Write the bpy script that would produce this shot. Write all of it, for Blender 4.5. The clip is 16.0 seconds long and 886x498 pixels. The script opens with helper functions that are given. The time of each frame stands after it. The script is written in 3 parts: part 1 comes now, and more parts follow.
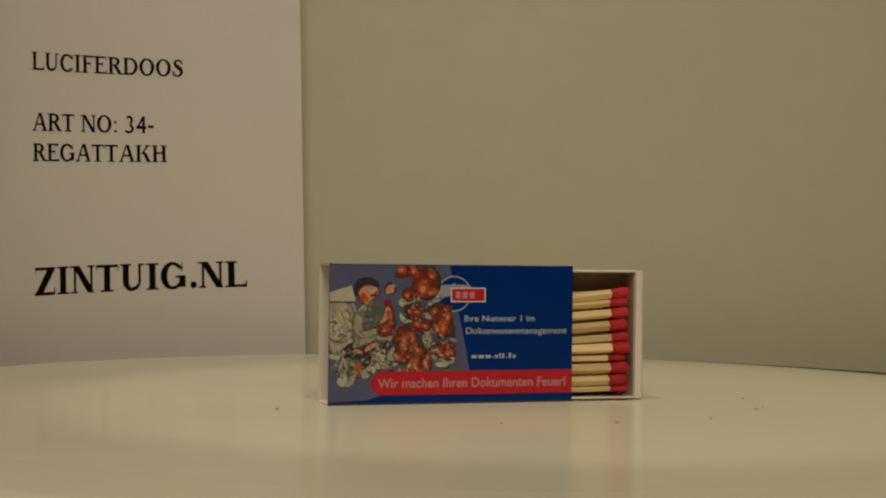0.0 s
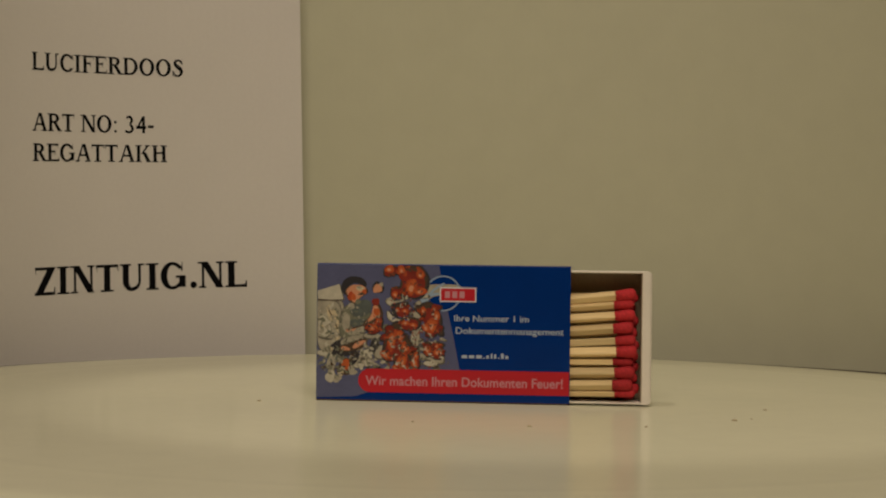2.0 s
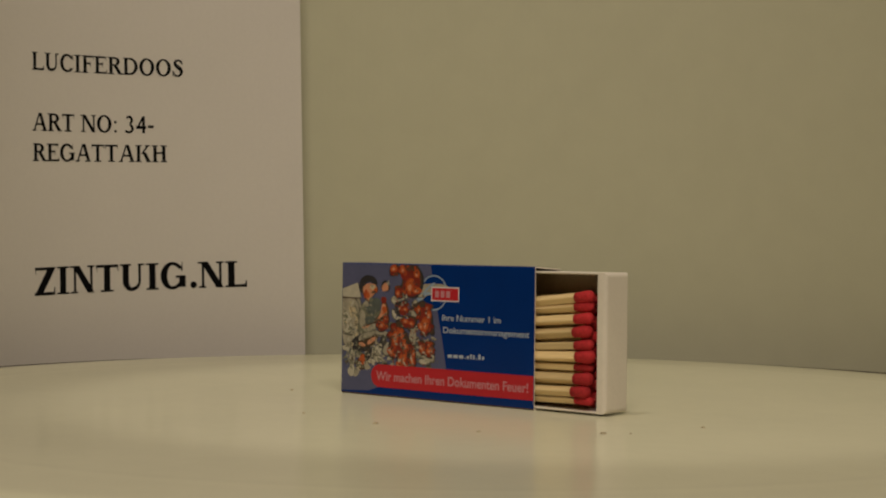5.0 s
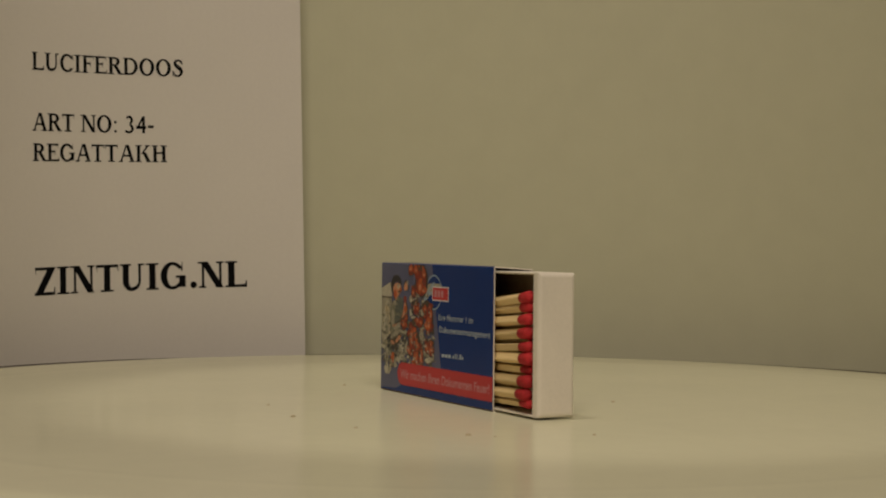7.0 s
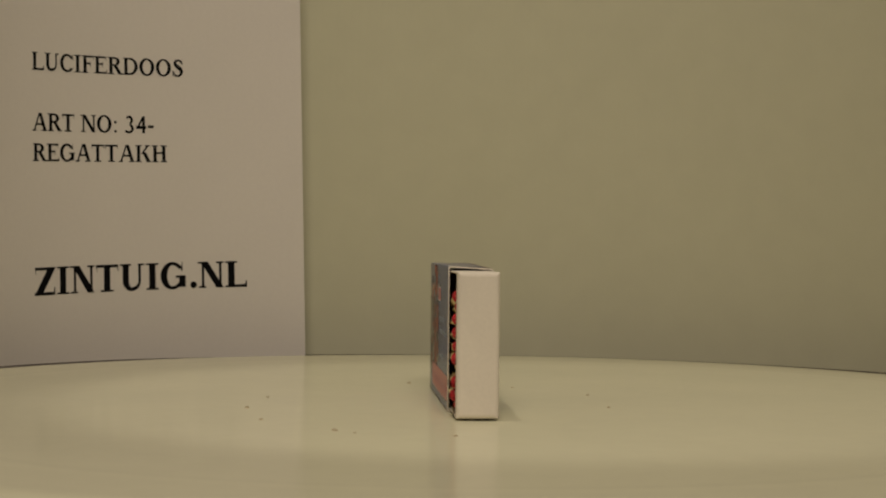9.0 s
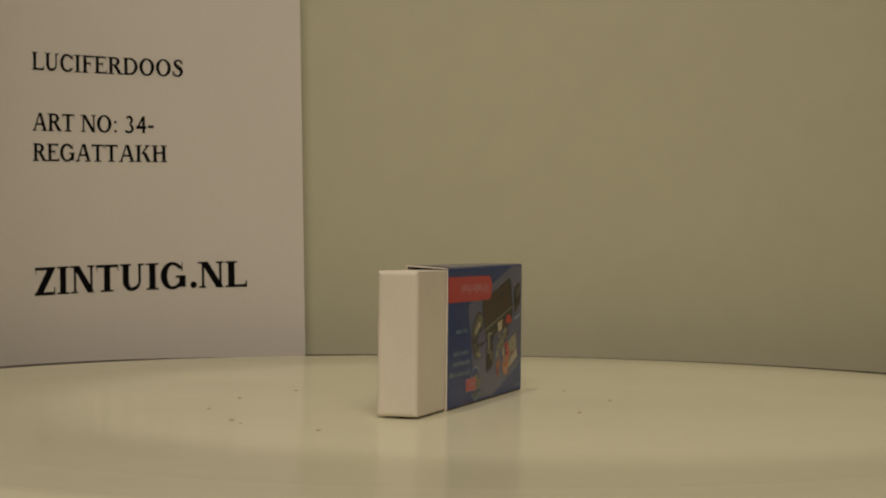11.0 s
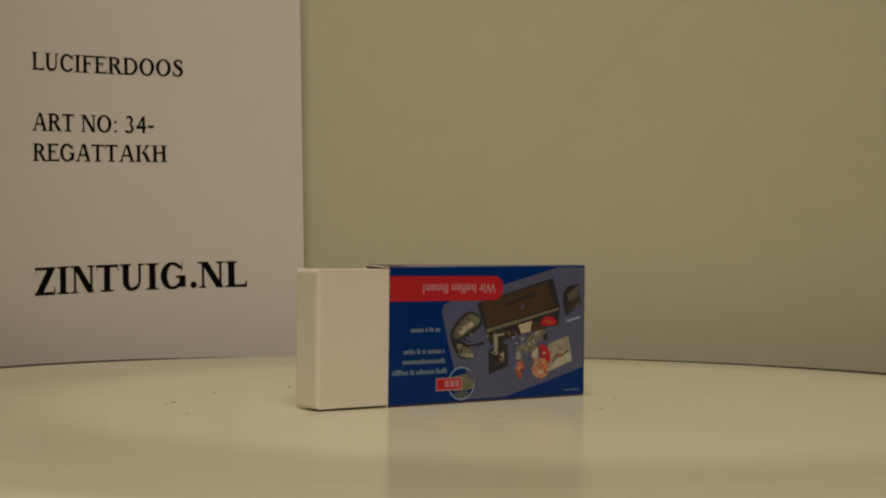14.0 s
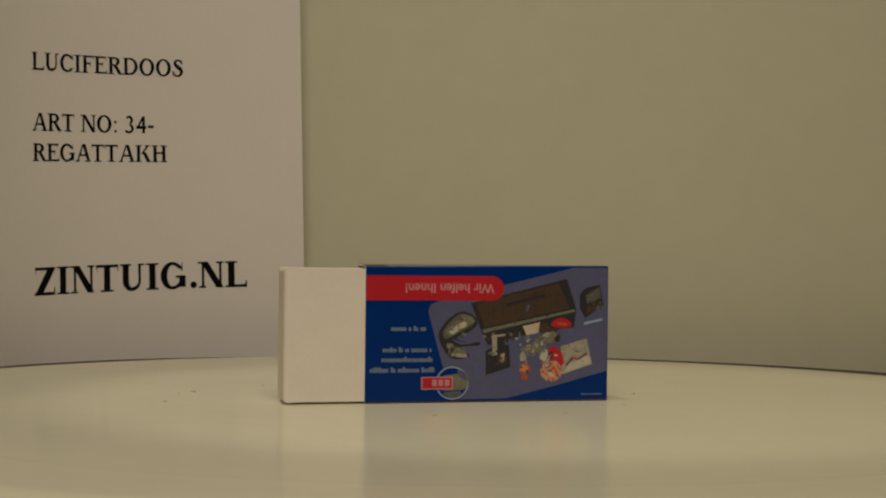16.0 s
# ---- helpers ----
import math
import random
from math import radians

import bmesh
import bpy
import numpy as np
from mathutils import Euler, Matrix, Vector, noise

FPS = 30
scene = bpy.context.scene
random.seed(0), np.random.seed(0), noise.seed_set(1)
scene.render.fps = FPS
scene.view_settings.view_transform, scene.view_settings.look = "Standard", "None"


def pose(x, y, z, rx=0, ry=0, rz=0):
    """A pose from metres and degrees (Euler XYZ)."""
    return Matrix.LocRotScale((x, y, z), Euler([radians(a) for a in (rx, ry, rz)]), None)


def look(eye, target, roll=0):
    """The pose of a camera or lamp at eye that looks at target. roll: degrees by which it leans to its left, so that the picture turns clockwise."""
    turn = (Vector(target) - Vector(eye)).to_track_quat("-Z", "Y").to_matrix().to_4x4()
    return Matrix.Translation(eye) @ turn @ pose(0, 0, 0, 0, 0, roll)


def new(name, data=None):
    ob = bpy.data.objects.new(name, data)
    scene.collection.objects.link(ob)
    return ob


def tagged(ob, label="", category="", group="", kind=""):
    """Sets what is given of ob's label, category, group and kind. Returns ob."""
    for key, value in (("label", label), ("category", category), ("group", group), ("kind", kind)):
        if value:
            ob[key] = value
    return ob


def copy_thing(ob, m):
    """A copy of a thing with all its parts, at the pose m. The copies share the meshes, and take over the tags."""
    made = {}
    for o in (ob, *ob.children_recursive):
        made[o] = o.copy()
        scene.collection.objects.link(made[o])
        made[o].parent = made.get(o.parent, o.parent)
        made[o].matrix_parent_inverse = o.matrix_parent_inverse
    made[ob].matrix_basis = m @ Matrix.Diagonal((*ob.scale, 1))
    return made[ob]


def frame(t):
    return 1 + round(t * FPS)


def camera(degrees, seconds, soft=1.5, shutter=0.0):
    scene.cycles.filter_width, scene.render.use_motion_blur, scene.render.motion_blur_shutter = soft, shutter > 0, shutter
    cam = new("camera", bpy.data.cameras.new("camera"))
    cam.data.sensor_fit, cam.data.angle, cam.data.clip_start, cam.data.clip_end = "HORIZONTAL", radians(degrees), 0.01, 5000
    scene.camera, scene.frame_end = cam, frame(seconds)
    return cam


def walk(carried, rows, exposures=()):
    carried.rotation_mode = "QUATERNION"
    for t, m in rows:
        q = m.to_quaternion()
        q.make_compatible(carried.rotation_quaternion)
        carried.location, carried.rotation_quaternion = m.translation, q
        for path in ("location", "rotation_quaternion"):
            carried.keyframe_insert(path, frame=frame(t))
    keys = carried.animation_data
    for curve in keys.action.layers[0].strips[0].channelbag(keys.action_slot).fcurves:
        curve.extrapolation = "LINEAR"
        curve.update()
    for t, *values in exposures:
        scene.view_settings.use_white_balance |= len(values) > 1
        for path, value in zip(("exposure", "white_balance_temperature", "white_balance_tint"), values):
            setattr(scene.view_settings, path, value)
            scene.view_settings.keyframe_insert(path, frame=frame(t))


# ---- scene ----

# ---------- camera: stands still beside the turntable ----------
EYE = Vector((0.0, -0.66518, 0.0652))
AIM = Vector((-0.01452, 1.0, -0.00169))
cam = camera(31.449, 16.0, soft=2.1)
walk(cam, [(0.0, look(EYE, EYE + AIM, 0.693)), (16.0, look(EYE, EYE + AIM, 0.693))],
     exposures=[(0.0, 0.0, 6500, 10), (1.5, 0.0, 6480, 10), (3.5, 0.0, 6380, 9), (9.0, 0.0, 6350, 9.5), (12.0, 0.0, 6280, 9.5), (16.0, 0.0, 6230, 10)])

# ---------- light: one warm room lamp high to the side and an added spot, in a closed room ---
world = bpy.data.worlds.new("room_air")
scene.world = world
world.use_nodes = True
world.node_tree.nodes["Background"].inputs[0].default_value = (1.0, 0.8, 0.6, 1)
world.node_tree.nodes["Background"].inputs[1].default_value = 0.02


def area_lamp(name, m, size, watts, colour):
    data = bpy.data.lights.new(name, "AREA")
    data.shape, data.size, data.energy, data.color = "DISK", size, watts, colour
    ob = new(name, data)
    ob.matrix_world = m
    return ob


area_lamp("room_lamp", look((0.05, -1.3, 1.45), (0.0, 0.1, 0.05)), 0.95, 18.3, (1.0, 0.84, 0.645))


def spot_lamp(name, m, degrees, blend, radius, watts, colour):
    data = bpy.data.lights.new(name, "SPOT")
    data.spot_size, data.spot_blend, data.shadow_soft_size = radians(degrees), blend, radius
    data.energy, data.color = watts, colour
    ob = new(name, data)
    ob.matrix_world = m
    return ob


# added spot, no known source: its weak soft pool brightens the disc's front
spot_lamp("added_pool_spot", look((-0.3, -0.2, 2.0), (0.03, 0.02, 0.0)), 12.8, 0.32, 0.02, 24, (1.0, 0.86, 0.66))


# ---------- materials ----------
def material(name, colour, rough=0.6, spec=0.5, grain=0.0, grain_size=400.0, stain=0.0, stain_size=30.0,
             bump=0.0, bump_size=1500.0, vary=0.0, stretch=(1, 1, 1), coat=0.0, warp=0.0):
    m = bpy.data.materials.new(name)
    m.use_nodes = True
    nodes, links = m.node_tree.nodes, m.node_tree.links
    b = nodes["Principled BSDF"]
    b.inputs["Roughness"].default_value = rough
    b.inputs["Specular IOR Level"].default_value = spec
    b.inputs["Coat Weight"].default_value = coat
    b.inputs["Coat Roughness"].default_value = 0.15
    coords = nodes.new("ShaderNodeTexCoord")
    mapping = nodes.new("ShaderNodeMapping")
    mapping.inputs["Scale"].default_value = stretch
    links.new(coords.outputs["Object"], mapping.inputs["Vector"])
    value = None

    def wave(scale, amount, detail):
        n = nodes.new("ShaderNodeTexNoise")
        n.inputs["Scale"].default_value = scale
        n.inputs["Detail"].default_value = detail
        links.new(mapping.outputs["Vector"], n.inputs["Vector"])
        r = nodes.new("ShaderNodeMapRange")
        r.inputs["From Min"].default_value, r.inputs["From Max"].default_value = 0.25, 0.75
        r.inputs["To Min"].default_value, r.inputs["To Max"].default_value = 1 - amount, 1 + amount
        links.new(n.outputs["Fac"], r.inputs["Value"])
        return r.outputs["Result"]

    def times(a, c):
        if a is None:
            return c
        n = nodes.new("ShaderNodeMath")
        n.operation = "MULTIPLY"
        links.new(a, n.inputs[0])
        links.new(c, n.inputs[1])
        return n.outputs[0]

    if grain:
        value = times(value, wave(grain_size, grain, 4))
    if stain:
        value = times(value, wave(stain_size, stain, 3))
    if vary:
        info = nodes.new("ShaderNodeObjectInfo")
        r = nodes.new("ShaderNodeMapRange")
        r.inputs["To Min"].default_value, r.inputs["To Max"].default_value = 1 - vary, 1 + vary
        links.new(info.outputs["Random"], r.inputs["Value"])
        value = times(value, r.outputs["Result"])
    if value is None:
        b.inputs["Base Color"].default_value = (*colour, 1)
    else:
        mix = nodes.new("ShaderNodeVectorMath")
        mix.operation = "SCALE"
        mix.inputs[0].default_value = colour
        links.new(value, mix.inputs["Scale"])
        links.new(mix.outputs[0], b.inputs["Base Color"])
    if bump:
        n = nodes.new("ShaderNodeTexNoise")
        n.inputs["Scale"].default_value = bump_size
        n.inputs["Detail"].default_value = 3
        links.new(mapping.outputs["Vector"], n.inputs["Vector"])
        k = nodes.new("ShaderNodeBump")
        k.inputs["Strength"].default_value = bump
        k.inputs["Distance"].default_value = 0.0005
        links.new(n.outputs["Fac"], k.inputs["Height"])
        links.new(k.outputs["Normal"], b.inputs["Normal"])
        if warp:
            # a broad unevenness of the moulded surface
            n = nodes.new("ShaderNodeTexNoise")
            n.inputs["Scale"].default_value = 7
            n.inputs["Detail"].default_value = 1
            links.new(mapping.outputs["Vector"], n.inputs["Vector"])
            w = nodes.new("ShaderNodeBump")
            w.inputs["Distance"].default_value = warp
            links.new(n.outputs["Fac"], w.inputs["Height"])
            links.new(w.outputs["Normal"], k.inputs["Normal"])
    return m


WALL = material("wall_paint", (0.56, 0.55, 0.415), 0.85, 0.3, grain=0.02, grain_size=60, stain=0.03, stain_size=4, bump=0.1, bump_size=300)
ROOM = material("room_paint", (0.36, 0.33, 0.28), 0.9, 0.2, grain=0.02, grain_size=20, stain=0.04, stain_size=1.5)
DESK = material("dark_desk", (0.05, 0.035, 0.03), 0.5, 0.4, grain=0.2, grain_size=40, stain=0.15, stain_size=5, stretch=(1, 8, 1))
PLASTIC = material("white_plastic", (0.735, 0.718, 0.548), 0.165, 0.025, grain=0.015, grain_size=90, stain=0.03, stain_size=9, bump=0.03, bump_size=500, warp=0.0008)
PAPER = material("white_paper", (0.70, 0.665, 0.635), 0.9, 0.2, grain=0.015, grain_size=500, stain=0.02, stain_size=14, bump=0.06, bump_size=900)
INK = material("black_ink", (0.006, 0.006, 0.007), 0.9, 0.05)
CARD = material("white_card", (0.77, 0.71, 0.63), 0.75, 0.3, grain=0.025, grain_size=700, stain=0.03, stain_size=60, bump=0.08, bump_size=1200)
INNER_CARD = material("inner_card", (0.50, 0.42, 0.31), 0.9, 0.2, grain=0.08, grain_size=900, stain=0.06, stain_size=80, bump=0.1, bump_size=1300)
BLUE = material("blue_print", (0.0005, 0.027, 0.176), 0.25, 0.16, grain=0.03, grain_size=700, stain=0.06, stain_size=60, coat=0.0)
SIDE = material("grey_side_print", (0.20, 0.195, 0.21), 0.5, 0.4, grain=0.06, grain_size=700, stain=0.08, stain_size=60)
STRIKER = material("striking_strip", (0.10, 0.06, 0.045), 0.9, 0.3, grain=0.25, grain_size=1500, stain=0.15, stain_size=150, bump=0.3, bump_size=2500)
MAUVE = material("mauve_print", (0.100, 0.107, 0.20), 0.25, 0.2, grain=0.05, grain_size=700, stain=0.08, stain_size=60, coat=0.0)
RED = material("red_print", (0.48, 0.018, 0.029), 0.28, 0.3, grain=0.03, grain_size=700, stain=0.05, stain_size=60, coat=0.0)
PINKWHITE = material("pink_white_print", (0.52, 0.23, 0.27), 0.5, 0.4)
WHITE = material("white_print", (0.70, 0.72, 0.78), 0.5, 0.4)
PALEBLUE = material("pale_blue_print", (0.26, 0.35, 0.47), 0.5, 0.4)
PALE = material("pale_print", (0.40, 0.47, 0.56), 0.5, 0.4)
BLACK = material("dark_print", (0.022, 0.020, 0.026), 0.5, 0.4)
BROWN = material("brown_print", (0.060, 0.034, 0.020), 0.5, 0.4, grain=0.2, grain_size=500)
FAINT = material("faint_blue_print", (0.15, 0.21, 0.29), 0.5, 0.4)
TEAL = material("grey_green_print", (0.085, 0.10, 0.095), 0.5, 0.4, grain=0.25, grain_size=350)
DUSK = material("dusk_print", (0.10, 0.092, 0.075), 0.5, 0.4)
GREY = material("grey_print", (0.33, 0.30, 0.235), 0.5, 0.4, grain=0.25, grain_size=350)
OLIVE = material("olive_print", (0.155, 0.155, 0.11), 0.5, 0.4, grain=0.25, grain_size=350)
SAND = material("sand_print", (0.52, 0.43, 0.28), 0.5, 0.4, grain=0.1, grain_size=350)
STONE = material("stone_print", (0.47, 0.435, 0.35), 0.5, 0.4, grain=0.15, grain_size=350)
PEACH = material("peach_print", (0.56, 0.25, 0.14), 0.5, 0.4, grain=0.12, grain_size=350)
FLAME = material("flame_red_print", (0.20, 0.017, 0.008), 0.5, 0.4, grain=0.3, grain_size=260)
RUST = material("rust_red_print", (0.36, 0.052, 0.012), 0.5, 0.4, grain=0.2, grain_size=300)
ORANGE = material("orange_print", (0.46, 0.09, 0.02), 0.5, 0.4, grain=0.15, grain_size=300)
WOOD = material("match_wood", (0.69, 0.52, 0.27), 0.7, 0.3, grain=0.12, grain_size=900, stain=0.12, stain_size=120, bump=0.15, bump_size=1200, vary=0.22, stretch=(0.06, 1, 1))
HEAD = material("match_head", (0.45, 0.024, 0.030), 0.8, 0.3, grain=0.2, grain_size=900, stain=0.12, stain_size=200, bump=0.6, bump_size=1600, vary=0.18)
DIRT = material("dirt", (0.46, 0.39, 0.27), 0.9, 0.2, grain=0.3, grain_size=2000)


# ---------- building helpers ----------
def mesh_of(name, verts, faces, mats, slots=None, smooth=False):
    me = bpy.data.meshes.new(name)
    me.from_pydata([tuple(v) for v in verts], [], faces)
    for m in mats:
        me.materials.append(m)
    if slots is not None:
        me.polygons.foreach_set("material_index", slots)
    if smooth:
        me.polygons.foreach_set("use_smooth", [True] * len(me.polygons))
    me.update()
    return me


def part(name, me, parent, label=""):
    ob = new(name, me)
    ob.parent = parent
    return tagged(ob, label) if label else ob


def thing(name, label, category, group="", kind=""):
    ob = new(name)
    ob.empty_display_size = 0.02
    return tagged(ob, label, category, group, kind)


def box_bm(bm, x0, x1, y0, y1, z0, z1, bevel=0.0, outer=0):
    m = Matrix.Translation(((x0 + x1) / 2, (y0 + y1) / 2, (z0 + z1) / 2)) @ Matrix.Diagonal((x1 - x0, y1 - y0, z1 - z0, 1))
    vs = bmesh.ops.create_cube(bm, size=1, matrix=m)["verts"]
    if bevel:
        edges = {e for v in vs for e in v.link_edges}
        if outer:                                   # round the outer end alone
            edges = {e for e in edges if all(outer * (v.co.x - (x0 + x1) / 2) > 0 for v in e.verts)}
        bmesh.ops.bevel(bm, geom=sorted(edges, key=lambda e: e.index), offset=bevel, segments=3, affect="EDGES", profile=0.5)


def bm_mesh(name, bm, mats, smooth=False):
    me = bpy.data.meshes.new(name)
    bm.to_mesh(me)
    bm.free()
    for m in mats:
        me.materials.append(m)
    if smooth:
        me.polygons.foreach_set("use_smooth", [True] * len(me.polygons))
    return me


def lathe(profile, steps):
    verts, faces = [], []
    n = len(profile)
    for i in range(steps):
        a = 2 * math.pi * i / steps
        verts += [(r * math.cos(a), r * math.sin(a), z) for r, z in profile]
        j = (i + 1) % steps
        faces += [(i * n + k, j * n + k, j * n + k + 1, i * n + k + 1) for k in range(n - 1)]
    return verts, faces


# ---------- the room ----------
TABLE_Z = -0.034


def slab(name, x0, x1, y0, y1, z0, z1, mat, label, category):
    bm = bmesh.new()
    box_bm(bm, x0, x1, y0, y1, z0, z1)
    return tagged(new(name, bm_mesh(name, bm, [mat])), label, category, kind="structure")


slab("floor", -1.8, 1.8, -2.4, 0.9, -0.80, -0.75, ROOM, "plain floor of the closed room", "floor")
slab("wall_north", -1.8, 1.8, 0.8, 0.9, -0.75, 2.3, ROOM, "plain wall behind the backdrop", "wall")
slab("wall_south", -1.8, 1.8, -2.5, -2.4, -0.75, 2.3, ROOM, "plain wall behind the viewer", "wall")
slab("wall_west", -1.9, -1.8, -2.5, 0.9, -0.75, 2.3, ROOM, "plain side wall", "wall")
slab("wall_east", 1.8, 1.9, -2.5, 0.9, -0.75, 2.3, ROOM, "plain side wall", "wall")
slab("ceiling", -1.9, 1.9, -2.5, 0.9, 2.3, 2.35, ROOM, "plain ceiling", "ceiling")


def build_desk():
    desk = thing("desk", "dark wooden desk under the white turntable", "desk")
    bm = bmesh.new()
    box_bm(bm, -0.9, 0.9, -0.6, 0.56, TABLE_Z - 0.03, TABLE_Z, 0.002)
    part("desktop", bm_mesh("desktop", bm, [DESK]), desk)
    bm = bmesh.new()
    box_bm(bm, -0.03, 0.03, -0.03, 0.03, -0.75, TABLE_Z - 0.03, 0.003)
    leg = bm_mesh("leg", bm, [DESK])
    for x in (-0.84, 0.84):
        for y in (-0.54, 0.5):
            part("leg", leg, desk).location = (x, y, 0)


build_desk()


RING_TOP = -0.0041


def build_ring():
    """Ring added round the disc for the dark line behind it; carries the backdrop."""
    ring = thing("base_ring", "added dark ring round the turntable disc under the backdrop", "ring")
    profile = [(0.296, TABLE_Z), (0.296, RING_TOP - 0.0015), (0.2975, RING_TOP), (0.352, RING_TOP), (0.3535, RING_TOP - 0.0015), (0.3535, TABLE_Z), (0.296, TABLE_Z)]
    v, f = lathe(profile, 160)
    part("band", mesh_of("band", v, f, [DESK]), ring)


def build_backdrop():
    """A stiff cream sheet bent round the back of the turntable."""
    r, t, n, top = 0.337, 0.002, 240, 0.55
    verts, faces = [], []
    for k in range(n + 1):
        a = radians(-96 + 192 * k / n)
        for q in (r, r + t):
            verts += [(q * math.sin(a), 0.004 + q * math.cos(a), z) for z in (RING_TOP, top)]
    for k in range(n):
        i, j = 4 * k, 4 * k + 4
        faces += [(i, i + 1, j + 1, j), (i + 3, i + 2, j + 2, j + 3), (i + 1, i + 3, j + 3, j + 1), (i + 2, i, j, j + 2)]
    faces += [(0, 2, 3, 1), (4 * n, 4 * n + 1, 4 * n + 3, 4 * n + 2)]
    me = mesh_of("backdrop", verts, faces, [WALL])
    tagged(new("backdrop", me), "plain cream sheet curved round the back of the turntable", "backdrop", kind="structure")


build_ring()
build_backdrop()


# ---------- turntable ----------
RADIUS = 0.2879
turntable = thing("turntable", "round glossy white plastic turntable disc with a raised rim", "turntable")


def build_turntable():
    profile = [(0.0, 0.0), (0.08, 0.0), (0.16, 0.0), (0.234, 0.0), (0.236, 0.0), (0.2385, 0.00001), (0.241, 0.00006), (0.2435, 0.00006), (0.246, 0.00001), (0.249, 0.0), (0.251, 0.0), (0.274, 0.0),
               (0.278, -0.00005), (0.2845, -0.0006), (0.2868, -0.0022), (RADIUS, -0.0052), (0.2872, -0.009), (0.284, -0.011), (0.27, -0.012), (0.0, -0.012)]
    v, f = lathe(profile, 192)
    part("plate", mesh_of("plate", v, f, [PLASTIC], smooth=True), turntable)
    base = thing("plinth", "dark round plinth under the white turntable disc", "plinth")
    v, f = lathe([(0.0, TABLE_Z), (0.12, TABLE_Z), (0.122, TABLE_Z + 0.003), (0.118, -0.016), (0.10, -0.0121), (0.0, -0.0121)], 64)
    part("foot", mesh_of("foot", v, f, [DESK], smooth=True), base)
    # crumbs and marks stuck to the disc
    rng = random.Random(5)
    spots = [(0.108, -0.055, 1.5), (0.0735, -0.082, 1.1), (0.031, -0.0895, 1.5), (-0.0125, -0.083, 1.0), (-0.084, -0.019, 1.2),
             (0.124, -0.0135, 1.1), (-0.0255, 0.057, 1.1), (0.0276, 0.0568, 1.2), (-0.0615, 0.0276, 0.9), (0.115, -0.048, 0.7)]
    for x, y, s in spots:
        n = 9
        ring = [(s * 0.00075 * (0.7 + 0.6 * rng.random()) * math.cos(2 * math.pi * k / n),
                 s * 0.00075 * (0.7 + 0.6 * rng.random()) * math.sin(2 * math.pi * k / n)) for k in range(n)]
        v = [(a, b, 0) for a, b in ring] + [(a * 0.6, b * 0.6, 0.0004 * s) for a, b in ring]
        f = [(k, (k + 1) % n, n + (k + 1) % n, n + k) for k in range(n)] + [tuple(range(n, 2 * n))]
        part("speck", mesh_of("speck", v, f, [DIRT]), turntable, "small dark crumb").location = (x, y, 0.00005)


build_turntable()


# ---------- flat print shapes ----------
def oval(cx, cy, rx, ry, turn=0.0, wob=0.0, seed=0, n=22):
    rng = random.Random(seed)
    p1, p2 = rng.random() * 6.28, rng.random() * 6.28
    c, s = math.cos(radians(turn)), math.sin(radians(turn))
    out = []
    for k in range(n):
        a = 2 * math.pi * k / n
        w = 1 + wob * (0.6 * math.sin(2 * a + p1) + 0.4 * math.sin(3 * a + p2))
        x, y = rx * w * math.cos(a), ry * w * math.sin(a)
        out.append((cx + c * x - s * y, cy + s * x + c * y))
    return out


def bar(x0, y0, x1, y1):
    return [(x0, y0), (x1, y0), (x1, y1), (x0, y1)]


def line(x0, y0, x1, y1, w):
    d = Vector((x1 - x0, y1 - y0)).normalized() * w / 2
    return [(x0 - d.y, y0 + d.x), (x1 - d.y, y1 + d.x), (x1 + d.y, y1 - d.x), (x0 + d.y, y0 - d.x)]


def arc_band(cx, cy, r, w, a0=0, a1=360, n=28):
    out = []
    for k in range(n):
        a, b = (radians(a0 + (a1 - a0) * (k + e) / n) for e in (0, 1))
        out.append([(cx + q * math.cos(g), cy + q * math.sin(g)) for q, g in ((r, a), (r, b), (r - w, b), (r - w, a))])
    return out


def decal(name, shapes, place, parent, label=""):
    """shapes: (material, layer, outline) on the artboard."""
    mats, verts, faces, slots = [], [], [], []
    for m, layer, pts in shapes:
        if m not in mats:
            mats.append(m)
        faces.append(tuple(range(len(verts), len(verts) + len(pts))))
        verts += [place(x, y, layer) for x, y in pts]
        slots.append(mats.index(m))
    return part(name, mesh_of(name, verts, faces, mats, slots), parent, label)


def lettering(text, x0, base, x1, cap, mat, layer, place, parent, flip=False, bold=0.01, name="lettering", label=""):
    """A line of the built-in font between x0 and x1, standing on base; flip turns it upside down."""
    cu = bpy.data.curves.new("text", "FONT")
    cu.body = text
    cu.offset = bold
    ob = new("text", cu)
    dg = bpy.context.evaluated_depsgraph_get()
    me = bpy.data.meshes.new_from_object(ob.evaluated_get(dg))
    bpy.data.objects.remove(ob)
    bpy.data.curves.remove(cu)
    co = np.array([tuple(v.co) for v in me.vertices])
    lo, hi = co[:, 0].min(), co[:, 0].max()
    u = (co[:, 0] - lo) / (hi - lo)
    v = co[:, 1] / 0.73 * cap
    if flip:
        xs, ys = x1 - u * (x1 - x0), base + v
    else:
        xs, ys = x0 + u * (x1 - x0), base - v
    verts = [place(x, y, layer) for x, y in zip(xs, ys)]
    faces = [tuple(p.vertices) for p in me.polygons]
    bpy.data.meshes.remove(me)
    return part(name, mesh_of(name, verts, faces, [mat]), parent, label)


# ---------- sheet of paper with the printed notice ----------
SHEET_W, SHEET_H = 0.2114, 0.297
sheet = thing("paper_sheet", "upright white paper sheet with black printed capital letters", "paper sheet")


